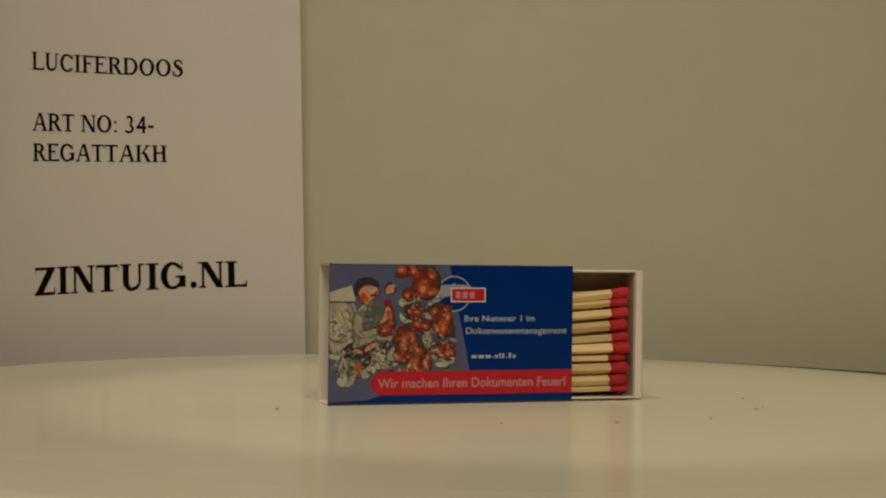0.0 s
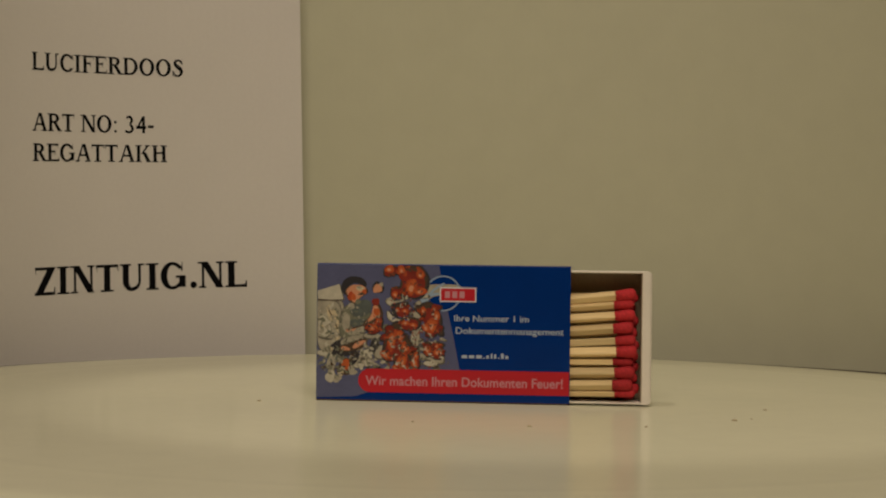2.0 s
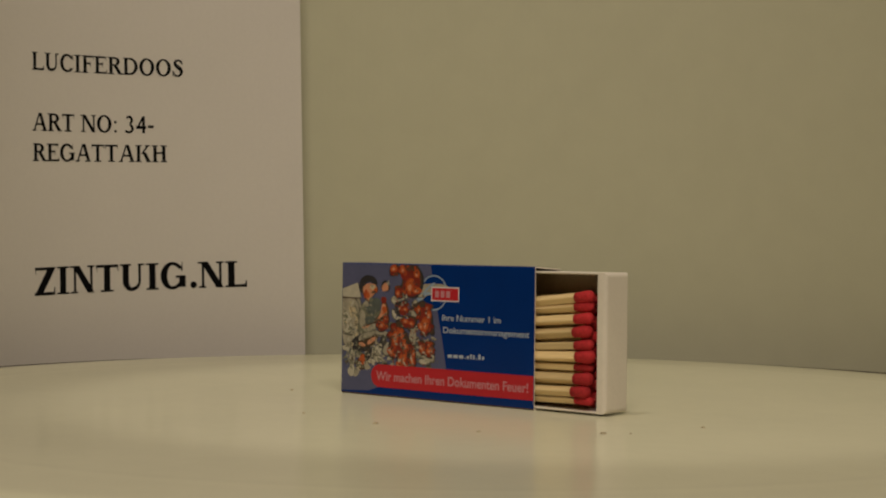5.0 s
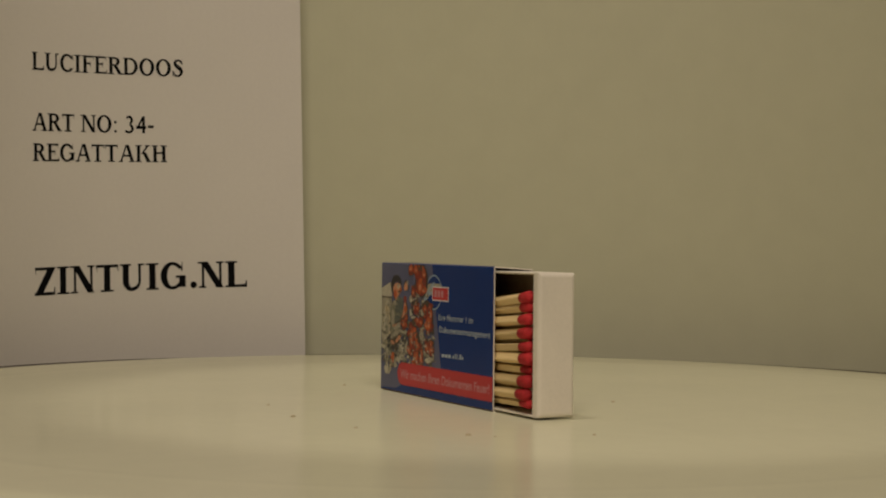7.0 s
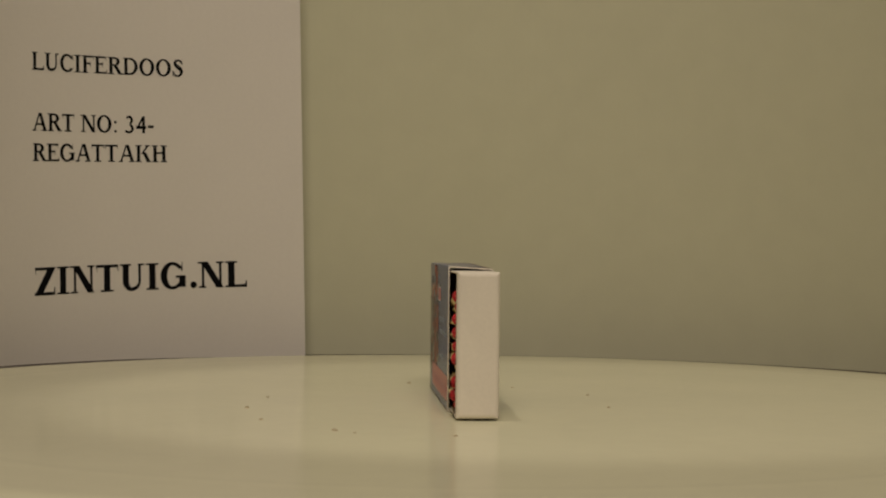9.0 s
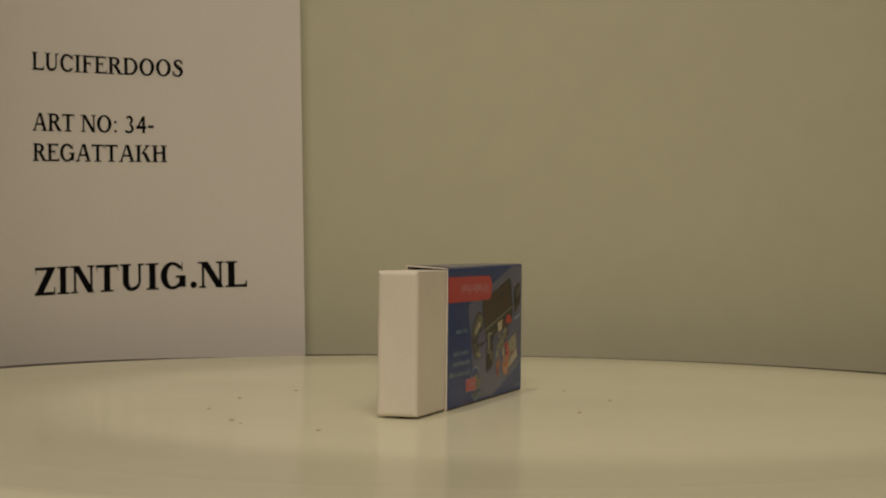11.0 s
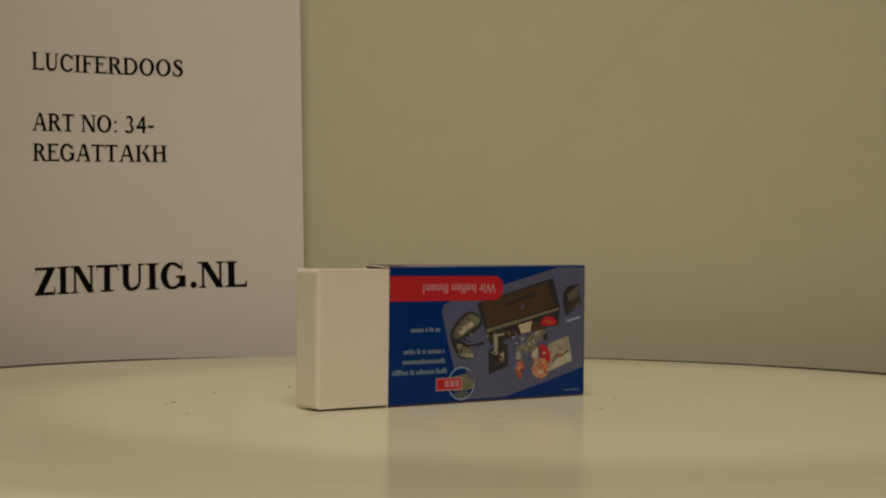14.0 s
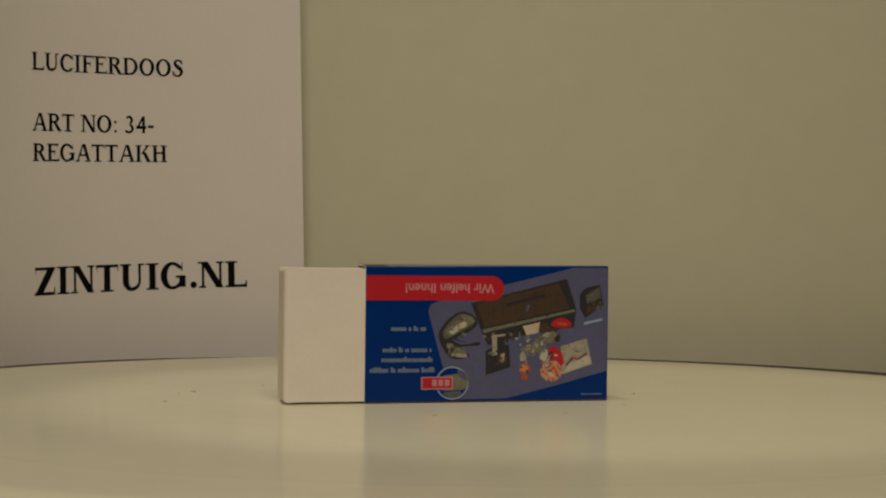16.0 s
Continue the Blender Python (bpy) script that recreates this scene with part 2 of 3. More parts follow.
def glyph(ch, S, T):
    """Outlines of a serif capital, one unit to the em: S the thick stroke, T the thin one."""
    C = 0.662
    F = 0.044
    out = []

    def add(*pts):
        out.append(list(pts))

    def rect(x0, y0, x1, y1):
        add((x0, y0), (x1, y0), (x1, y1), (x0, y1))

    def foot(x0, x1, y):
        rect(x0, y, x1, y + F) if y < 0.3 else rect(x0, y - F, x1, y)

    def stem(x, w=S, serif=0.07, top=True, low=True):
        rect(x, 0, x + w, C)
        if low:
            foot(x - serif, x + w + serif, 0)
        if top:
            foot(x - serif, x + w + serif, C)

    def bowl(cx, cy, rx, ry, a0, a1, thick, thin, n=26):
        for k in range(n):
            g = [radians(a0 + (a1 - a0) * (k + e) / n) for e in (0, 1)]
            o = [(cx + rx * math.cos(a), cy + ry * math.sin(a)) for a in g]
            i = [(cx + (rx - thick) * math.cos(a), cy + (ry - thin) * math.sin(a)) for a in g]
            add(o[0], o[1], i[1], i[0])

    def slant(x0, y0, x1, y1, w):
        add((x0, y0), (x0 + w, y0), (x1 + w, y1), (x1, y1))

    def barb(x, y, dy, w=0.03):
        add((x - w, y), (x, y), (x, y + dy), (x - w * 0.35, y + dy))

    if ch == "I":
        stem((0.1665 if S < 0.14 else 0.1945) - S / 2, S, 0.08)
        return out, 0.333 if S < 0.14 else 0.389
    if ch == "L":
        stem(0.10)
        rect(0.10, 0, 0.57, T)
        barb(0.60, 0, 0.17, 0.07)
        return out, 0.611 if S < 0.14 else 0.667
    if ch == "U":
        stem(0.10, S, 0.07, True, False)
        out.pop(0)
        rect(0.10, 0.24, 0.10 + S, C)
        rect(0.60 - T, 0.24, 0.60, C)
        foot(0.52, 0.69, C)
        bowl(0.35, 0.24, 0.25, 0.254, 180, 270, S, T * 1.4)
        bowl(0.35, 0.24, 0.25, 0.254, 270, 360, T, T * 1.4)
        return out, 0.722
    if ch in "CG":
        bowl(0.35, 0.331, 0.32, 0.345, 36, 90, T * 1.5, T * 1.2, 8)
        bowl(0.35, 0.331, 0.32, 0.345, 90, 270, S * 1.05, T * 1.2)
        bowl(0.35, 0.331, 0.32, 0.345, 270, 322, T * 1.5, T * 1.2, 8)
        barb(0.625, 0.45, 0.22, 0.045)
        if ch == "C":
            slant(0.55, 0.06, 0.62, 0.16, 0.03)
            return out, 0.667
        rect(0.535, 0.045, 0.535 + S, 0.30)
        foot(0.44, 0.71, 0.29)
        rect(0.44, 0.275, 0.71, 0.30)
        return out, 0.722 if S < 0.14 else 0.778
    if ch in "FE":
        stem(0.10)
        rect(0.10, C - T, 0.55, C)
        barb(0.57, C, -0.15, 0.035)
        rect(0.10 + S, 0.33, 0.42, 0.33 + T)
        rect(0.40, 0.25, 0.425, 0.44)
        if ch == "E":
            rect(0.10, 0, 0.56, T)
            barb(0.60, 0, 0.16, 0.06)
            return out, 0.611
        return out, 0.556
    if ch == "R":
        stem(0.10)
        bowl(0.33, 0.49, 0.23, C - 0.49, -90, 90, S, T)
        rect(0.10, C - T, 0.34, C)
        rect(0.10, 0.318, 0.34, 0.318 + T)
        slant(0.51, 0, 0.28, 0.33, S * 1.15)
        foot(0.52, 0.69, 0)
        return out, 0.667
    if ch == "D":
        stem(0.10)
        bowl(0.33, 0.331, 0.36, 0.331, -90, 90, S * 1.05, T)
        rect(0.10, C - T, 0.34, C)
        rect(0.10, 0, 0.34, T)
        return out, 0.722
    if ch == "O":
        bowl(0.361, 0.331, 0.327, 0.345, 0, 360, S * 1.05, T, 40)
        return out, 0.722
    if ch == "S":
        spine = ((0.44, 0.53, T), (0.40, 0.605, T), (0.30, 0.645, T), (0.19, 0.62, T * 1.3), (0.14, 0.54, S * 0.8), (0.17, 0.45, S), (0.27, 0.375, S * 1.15), (0.37, 0.30, S * 1.15),
                 (0.425, 0.20, S), (0.40, 0.09, S * 0.7), (0.29, 0.02, T * 1.1), (0.17, 0.03, T), (0.09, 0.11, T), (0.065, 0.19, T))
        for (xa, ya, wa), (xb, yb, wb) in zip(spine, spine[1:]):
            d = Vector((xb - xa, yb - ya)).normalized()
            e = d * 0.02
            add((xa - e.x - d.y * wa / 2, ya - e.y + d.x * wa / 2), (xb + e.x - d.y * wb / 2, yb + e.y + d.x * wb / 2),
                (xb + e.x + d.y * wb / 2, yb + e.y - d.x * wb / 2), (xa - e.x + d.y * wa / 2, ya - e.y - d.x * wa / 2))
        barb(0.45, 0.47, 0.20, 0.03)
        rect(0.04, -0.01, 0.065, 0.19)
        return out, 0.556
    if ch == "A":
        slant(0.08, 0, 0.33, C + 0.01, T)
        slant(0.555, 0, 0.33, C + 0.01, S)
        rect(0.18, 0.21, 0.52, 0.21 + T)
        foot(0.01, 0.21, 0)
        foot(0.46, 0.71, 0)
        return out, 0.722
    if ch == "T":
        stem((0.305 if S < 0.14 else 0.333) - S / 2, S, 0.09, False)
        e = 0.58 if S < 0.14 else 0.64
        rect(0.03, C - T, e, C)
        barb(0.06, C, -0.17, 0.035)
        barb(e + 0.005, C, -0.17, 0.035)
        return out, 0.611 if S < 0.14 else 0.667
    if ch == "N":
        rect(0.115, 0, 0.115 + T, C)
        rect(0.58, 0, 0.58 + T, C)
        slant(0.58 + T - S * 0.8, 0, 0.09, C, S * 1.1)
        foot(0.03, 0.23, 0)
        foot(0.01, 0.15, C)
        foot(0.50, 0.70, C)
        return out, 0.722
    if ch == "K":
        stem(0.10)
        slant(0.12 + S, 0.31, 0.55, C, T * 1.3)
        slant(0.54, 0, 0.20 + S, 0.38, S * 1.15)
        foot(0.50, 0.71, 0)
        foot(0.45, 0.68, C)
        return out, 0.722
    if ch == "H":
        stem(0.10)
        stem(0.62 - S)
        rect(0.1, 0.325, 0.62, 0.325 + T)
        return out, 0.722
    if ch == "Z":
        slant(0.03, 0, 0.44, C, S * 1.25)
        rect(0.05, C - T, 0.58, C)
        rect(0.03, 0, 0.60, T)
        barb(0.07, C, -0.17, 0.03)
        barb(0.63, 0, 0.18, 0.06)
        return out, 0.611 if S < 0.14 else 0.667
    if ch == "3":
        bowl(0.22, 0.50, 0.17, 0.175, -75, 150, S * 0.8, T * 1.2)
        bowl(0.20, 0.175, 0.22, 0.19, -150, 80, S * 0.85, T * 1.2)
        return out, 0.5
    if ch == "4":
        rect(0.29, 0, 0.29 + S * 0.85, C)
        rect(0.02, 0.17, 0.47, 0.17 + T * 1.6)
        slant(0.02, 0.17, 0.31, C, T * 1.3)
        return out, 0.5
    if ch == "-":
        rect(0.04, 0.20, 0.29, 0.20 + T * 1.6)
        return out, 0.333
    if ch in ":.":
        r = 0.055 if S < 0.14 else 0.085
        add(*oval(0.14, r, r, r))
        if ch == ":":
            add(*oval(0.14, 0.41, r, r))
        return out, 0.278 if ch == ":" else 0.25
    return out, 0.25


def build_sheet():
    sheet.matrix_world = pose(-0.1874, 0.2691, 0.1619, 0, 0, 33.0) @ pose(0, 0, 0, 0.83, 0, 0)
    turn, bend = radians(1.93), 4.537
    right, low = 0.1716, -0.1944
    left = right - SHEET_W

    def on_sheet(u, v, lift):
        # the sheet hangs a little askew and follows the curve of the backdrop
        a = (u * math.cos(turn) - v * math.sin(turn) - 0.08) * bend
        r = 1 / bend - lift
        return (r * math.sin(a), r * math.cos(a) - 1 / bend, u * math.sin(turn) + v * math.cos(turn))

    nx, nz = 40, 4
    verts, faces = [], []
    for lift in (-0.00012, 0.00012):
        for j in range(nz + 1):
            for i in range(nx + 1):
                u = left + SHEET_W * i / nx
                foot = (-0.1659 - u * math.sin(turn)) / math.cos(turn)      # stands level on the ring
                verts.append(on_sheet(u, foot + (low + SHEET_H - foot) * j / nz, lift))
    n = (nx + 1) * (nz + 1)
    for j in range(nz):
        for i in range(nx):
            a = j * (nx + 1) + i
            faces.append((n + a, n + a + 1, n + a + nx + 2, n + a + nx + 1))
            faces.append((a + nx + 1, a + nx + 2, a + 1, a))
    rim = [i for i in range(nx + 1)] + [j * (nx + 1) + nx for j in range(1, nz + 1)] + [nz * (nx + 1) + i for i in range(nx - 1, -1, -1)] + [j * (nx + 1) for j in range(nz - 1, 0, -1)]
    for a, b in zip(rim, rim[1:] + rim[:1]):
        faces.append((a, b, n + b, n + a))
    part("sheet", mesh_of("sheet", verts, faces, [PAPER]), sheet)

    def write(text, u0, u1, base, em, S, T):
        # the letters of one line, spread from u0 to u1
        laid, at = [], 0.0
        for ch in text:
            if ch == " ":
                at += 0.25
                continue
            shapes, adv = glyph(ch, S, T)
            laid.append((ch, shapes, at))
            at += adv
        k = (u1 - u0) / at
        for ch, shapes, x in laid:
            v, f = [], []
            for pts in shapes:
                f.append(tuple(range(len(v), len(v) + len(pts))))
                v += [on_sheet(u0 + (x + a) * k, base + b * em, 0.0003) for a, b in pts]
            part("letter", mesh_of("letter", v, f, [INK]), sheet)

    em, big = 0.01447, 0.02309
    line_step = 1.182 * em
    write("LUCIFERDOOS", 0.0, 6.889 * em, 0.0, em * 1.045, 0.138, 0.07)
    write("ART NO: 34-", 0.0, 5.555 * em, -2 * line_step, em * 1.045, 0.138, 0.07)
    write("REGATTAKH", 0.0, 6.11 * em, -3 * line_step, em * 1.045, 0.138, 0.07)
    write("ZINTUIG.NL", 0.0, 5.973 * big, -0.12735, big * 1.035, 0.172, 0.066)


build_sheet()

# ---------- matchbox ----------
LONG, TALL, DEEP = 0.106, 0.0576, 0.01779      # sleeve
OUT = 0.0334                                    # how far the tray is pulled out
TRAY_TOP = 0.0557
BOX_AT = Matrix.Translation((-0.06149, -0.01051, 0.0))
matchbox = thing("matchbox", "blue printed cardboard matchbox, tray half open, standing on edge", "matchbox")


def build_sleeve():
    r, t = 0.0007, 0.0005

    def ring(x, inset, rad):
        pts = []
        y0, y1, z0, z1 = inset, DEEP - inset, inset, TALL - inset
        for cy, cz, a0 in ((y1 - rad, z1 - rad, 0), (y0 + rad, z1 - rad, 90), (y0 + rad, z0 + rad, 180), (y1 - rad, z0 + rad, 270)):
            for k in range(4):
                a = radians(a0 + 30 * k)
                y, z = cy + rad * math.cos(a), cz + rad * math.sin(a)
                if x > LONG / 2 and z > TALL / 2:
                    z -= 0.0011 * y / DEEP        # the open end sags a little at the back
                pts.append((x, y, z))
        return pts

    v = ring(0, 0, r) + ring(LONG, 0, r) + ring(LONG, t, 0.0003) + ring(0, t, 0.0003)
    f, slots = [], []
    for a in range(4):
        b = (a + 1) % 4
        for k in range(16):
            j = (k + 1) % 16
            f.append((a * 16 + k, a * 16 + j, b * 16 + j, b * 16 + k))
            if a == 0:
                # slot 3: bottom face and its rounded edges, dark to draw the line underneath
                slots.append(1 if k in (2, 3) else 3 if 8 <= k <= 14 else 0)
            else:
                slots.append(2)
    me = mesh_of("sleeve", v, f, [BLUE, SIDE, CARD, STRIKER], slots)
    return part("sleeve", me, matchbox, "blue printed cardboard sleeve with a red banner")


sleeve = build_sleeve()


def front(x, y, layer):
    x, y = min(max(x, 0.8), 452), min(max(y, 3.5), 244.5)
    return (x / 453 * LONG, -0.00004 - layer * 0.000012, TALL - (y - 1.8) / 246 * TALL)


def back(x, y, layer):
    return (LONG - x / 430 * LONG, DEEP + 0.00004 + layer * 0.000012, TALL - (max(y, 2) + 1.5) / 241 * TALL)


def top_print(x, y, layer):
    return (x, y, TALL + 0.00005 - (0.0011 * y / DEEP) * x / LONG)


# striking strips along the two narrow sides
decal("striking_strip", [(STRIKER, 0, [(0.0006, 0.0085), (LONG - 0.0006, 0.0085), (LONG - 0.0006, DEEP - 0.0005), (0.0006, DEEP - 0.0005)])], top_print, sleeve, "dark brown striking strip")


def round_banner(x0, y0, x1, y1, left):
    r = (y1 - y0) / 2
    if left:
        return [(x1, y0), (x1, y1)] + [(x0 + r - r * math.sin(radians(a)), y0 + r + r * math.cos(radians(a))) for a in range(0, 181, 15)]
    return [(x0, y1), (x0, y0)] + [(x1 - r + r * math.sin(radians(a)), y0 + r - r * math.cos(radians(a))) for a in range(0, 181, 15)]


def bars(x0, x1, y, h, mat, layer, seed):
    g, x, out = random.Random(seed), x0, []
    while x < x1 - 1:
        w = min(g.uniform(2.6, 4.6), x1 - x)
        top = y + (h * 0.3 if g.random() < 0.8 else 0)
        out.append((mat, layer, bar(x, top, x + w, y + h)))
        x += w + (0.7 if g.random() < 0.85 else 4.0)
    return out


def cluster(cx, cy, rx, ry, count, mats, layer, seed, small=2.0, large=6.0, thin=0.6):
    g, out = random.Random(seed), []
    for k in range(count):
        a, q = g.uniform(0, 6.28), math.sqrt(g.random())
        out.append((g.choice(mats), layer + 0.01 * k, oval(cx + q * rx * math.cos(a), cy + q * ry * math.sin(a), g.uniform(small, large), g.uniform(small, large) * thin, g.uniform(0, 180), 0.35, seed + k, 8)))
    return out


def print_front():
    decal("printed_panel", [(MAUVE, 0, [(0.8, 1.5), (219, 1.5), (232, 70), (246, 130), (258, 190), (170, 215), (110, 226), (70, 239), (0.8, 242)])], front, sleeve, "mauve grey printed panel")
    decal("banner", [(RED, 6, round_banner(76, 189, 452, 231, True))], front, sleeve, "red printed banner with pale lettering")
    lettering("Wir machen Ihren Dokumenten Feuer!", 89, 218, 441, 17, PINKWHITE, 7, front, sleeve, bold=0.018)
    lettering("Ihre Nummer 1 im", 247, 102, 380, 11.5, PALE, 3, front, sleeve)
    lettering("Dokumentenmanagement", 250, 124, 442, 11.5, PALE, 3, front, sleeve)
    # web address, too small to read: plain bars
    decal("text_bar", [(PALE, 3, bar(x, 167.5 - h, x + w, 167.5)) for x, w, h in ((261, 10, 5.5), (274, 10, 5.5), (287, 10, 5.5), (300, 2.5, 2), (305, 5, 5.5), (313, 3, 9), (319, 3.5, 8), (326, 2.5, 2), (331, 5, 9), (339, 5, 5.5))], front, sleeve, "pale printed bars in place of small text")
    ring = [(BLUE, 2, oval(227, 53, 31, 31))] + [(PALEBLUE, 3, q) for q in arc_band(227, 53, 32, 2.6)]
    ring += [(GREY, 2.4, soft((192, 40), (222, 37), (254, 38), (258, 46), (224, 56), (208, 60), (194, 70), (192, 56))), (PALEBLUE, 2.6, soft((184, 68), (196, 56), (214, 52), (220, 55), (204, 60), (192, 72)))]
    ring += [(PALEBLUE, 3, q) for q in arc_band(250, 92, 62, 4, 205, 250, 10)]
    decal("logo_ring", ring, front, sleeve, "thin pale blue ring emblem")
    decal("logo_block", [(WHITE, 4, bar(221, 42, 286, 68)), (RED, 5, bar(223, 44, 284, 66))]
          + [(PINKWHITE, 6, bar(x, 49, x + 9, 61)) for x in (230, 243, 256)], front, sleeve, "small red block with pale bars")


def soft(*pts, steps=4):
    """A smooth closed outline through a few points."""
    out, n = [], len(pts)
    for i in range(n):
        p0, p1, p2, p3 = (Vector(pts[(i + k) % n]) for k in (-1, 0, 1, 2))
        for k in range(steps):
            t = k / steps
            q = 0.5 * (2 * p1 + (p2 - p0) * t + (2 * p0 - 5 * p1 + 4 * p2 - p3) * t * t + (3 * p1 - p0 - 3 * p2 + p3) * t ** 3)
            out.append((q.x, q.y))
    return out


def grown(pts, k, dx=0.0, dy=0.0):
    """The same outline grown or shrunk about its middle, and shifted."""
    cx, cy = sum(p[0] for p in pts) / len(pts), sum(p[1] for p in pts) / len(pts)
    return [(cx + dx + (x - cx) * k, cy + dy + (y - cy) * k) for x, y in pts]


def print_picture():
    # loose grey papers round the figures
    rng = random.Random(11)
    heap = []
    for k in range(150):
        x = rng.uniform(2, 236)
        y = rng.uniform(112, 188) if x > 90 else rng.uniform(76, 182)
        if x > 205 and y < 130:
            continue
        m = rng.choice((GREY, GREY, STONE, OLIVE, OLIVE, BLACK, MAUVE))
        heap.append((DUSK, 1 + k * 0.008, oval(x + 0.8, y + 1.4, rng.uniform(3, 9), rng.uniform(1.8, 4.4), rng.uniform(-75, 75), 0.35, k, 8)))
        heap.append((m, 1.004 + k * 0.008, grown(heap[-1][2], 0.86, -0.8, -1.4)))
    tagged(decal("rubble", heap, front, sleeve, "printed heap of small grey papers"), kind="stuff")

    def page(m, layer, pts, rim=DUSK):
        decal("printed_page", [(rim, layer - 0.05, grown(pts, 1.07, 0.5, 1.0)), (m, layer, pts)], front, sleeve)

    page(STONE, 2.4, [(1, 51), (40, 39), (48, 66), (2, 68)])
    page(GREY, 2.3, soft((1, 70), (36, 72), (44, 96), (40, 130), (20, 136), (1, 126)))
    page(SAND, 2.6, soft((17, 78), (29, 80), (41, 106), (36, 118), (28, 110), (20, 96)), OLIVE)
    page(STONE, 2.55, soft((6, 96), (18, 100), (26, 124), (14, 134), (4, 122)), OLIVE)
    decal("printed_page", [(BROWN, 2.7, line(2, 67, 42, 69, 2.2)), (BROWN, 2.75, line(20, 82, 38, 120, 2))], front, sleeve)
    page(STONE, 2.6, oval(14, 164, 14, 5, 14, 0.2, 4))
    page(GREY, 2.6, oval(26, 182, 8, 13, 0, 0.2, 6))
    page(STONE, 2.7, oval(25, 204, 9, 9, 0, 0.25, 5), GREY)
    page(GREY, 2.6, oval(38, 208, 7, 7, 0, 0.25, 9), MAUVE)
    page(GREY, 2.6, oval(66, 178, 8, 12, 20, 0.25, 3))
    page(STONE, 2.6, oval(88, 168, 9, 14, 25, 0.25, 7))

    tail = soft((1, 70), (24, 68), (46, 72), (50, 118), (36, 146), (18, 158), (3, 146))
    coat = soft((46, 88), (60, 76), (88, 82), (98, 100), (84, 126), (66, 136), (46, 134), (42, 110))
    lap = soft((34, 154), (48, 138), (70, 130), (94, 128), (90, 142), (78, 156), (50, 164))
    decal("coat_shape", [(DUSK, 2.15, grown(tail, 1.05)), (GREY, 2.2, tail), (DUSK, 2.9, grown(coat, 1.06)), (OLIVE, 3.0, coat), (TEAL, 3.1, soft((62, 78), (84, 66), (98, 72), (95, 90), (78, 98), (62, 92))),
                         (GREY, 3.1, soft((48, 96), (58, 92), (60, 112), (52, 124), (46, 112))), (TEAL, 3.1, soft((60, 104), (86, 100), (90, 110), (66, 118))), (GREY, 3.14, soft((56, 122), (84, 112), (98, 114), (90, 122), (62, 130))),
                         (BROWN, 3.16, line(56, 120, 92, 110, 2.5)), (PEACH, 3.15, oval(62, 120, 9, 3.5, -18, 0.2, 3)), (DUSK, 3.0, grown(lap, 1.08)), (GREY, 3.05, lap), (OLIVE, 3.12, soft((40, 152), (58, 142), (74, 142), (60, 156)))],
          front, sleeve, "printed plain coat shape in olive grey")
    decal("round_shape", [(BLACK, 3.2, soft((43, 50), (47, 34), (60, 25), (80, 27), (90, 38), (84, 44), (72, 37), (58, 42), (52, 58))),
                          (BROWN, 3.25, soft((51, 50), (64, 40), (86, 42), (92, 53), (80, 62), (68, 76), (56, 66))),
                          (PEACH, 3.3, soft((53, 50), (65, 40), (84, 42), (89, 53), (78, 62), (68, 72), (58, 62))),
                          (RUST, 3.35, oval(61, 60, 5, 9, 10, 0.2, 4)), (ORANGE, 3.37, oval(66, 62, 4, 7, 10, 0.2, 4)), (SAND, 3.4, oval(78, 47, 8, 4, 10, 0.2, 5)), (GREY, 3.45, oval(76, 44, 5, 2.2, 20, 0.2, 5)), (BROWN, 3.43, oval(80, 56, 7, 2, -10, 0.2, 6)), (ORANGE, 3.42, oval(85, 52, 5, 4, 0, 0.2, 6)),
                          (GREY, 3.3, oval(62, 78, 7, 5, 0, 0.2, 6)), (OLIVE, 3.46, oval(74, 70, 6, 4, -30, 0.2, 6))], front, sleeve, "printed plain round shape in peach and black")
    decal("raised_shape", [(BLACK, 3.3, oval(110, 44, 10, 12, 10, 0.2, 4)), (PEACH, 3.4, oval(109, 46, 7, 9, 10, 0.25, 7)), (MAUVE, 3.42, oval(115, 30, 7, 6, 0, 0.25, 6)), (GREY, 3.42, oval(116, 38, 4, 4, 0, 0.25, 6)),
                           (BROWN, 3.4, soft((102, 68), (112, 72), (120, 94), (106, 108), (88, 116), (84, 108), (98, 92))),
                           (PEACH, 3.5, soft((102, 78), (110, 78), (114, 94), (104, 102), (88, 112), (88, 106), (98, 94))), (FLAME, 3.45, oval(106, 70, 6, 8, 0, 0.25, 3)), (ORANGE, 3.52, oval(108, 88, 5, 8, 0, 0.25, 3))], front, sleeve)
    decal("leg_shape", [(BLACK, 3.2, soft((24, 152), (42, 138), (46, 150), (74, 158), (76, 172), (66, 184), (58, 178), (62, 166), (36, 170))),
                        (BROWN, 3.3, soft((42, 150), (66, 142), (84, 134), (92, 140), (80, 154), (56, 160), (42, 160))), (PEACH, 3.4, oval(76, 146, 12, 4.5, -28, 0.2, 7)), (PEACH, 3.4, oval(52, 154, 8, 4, 10, 0.2, 7)),
                        (BLACK, 3.35, line(54, 166, 74, 160, 5)), (GREY, 3.3, oval(38, 172, 8, 6, 20, 0.2, 2))], front, sleeve)
    decal("foot_shape", [(BROWN, 3.3, oval(52, 186, 12, 14, 30, 0.2, 2)), (ORANGE, 3.4, oval(53, 182, 8, 9, 30, 0.2, 2)), (SAND, 3.4, oval(44, 196, 6, 7, 0, 0.2, 2)), (GREY, 3.4, oval(66, 196, 8, 5, -20, 0.2, 2))], front, sleeve)
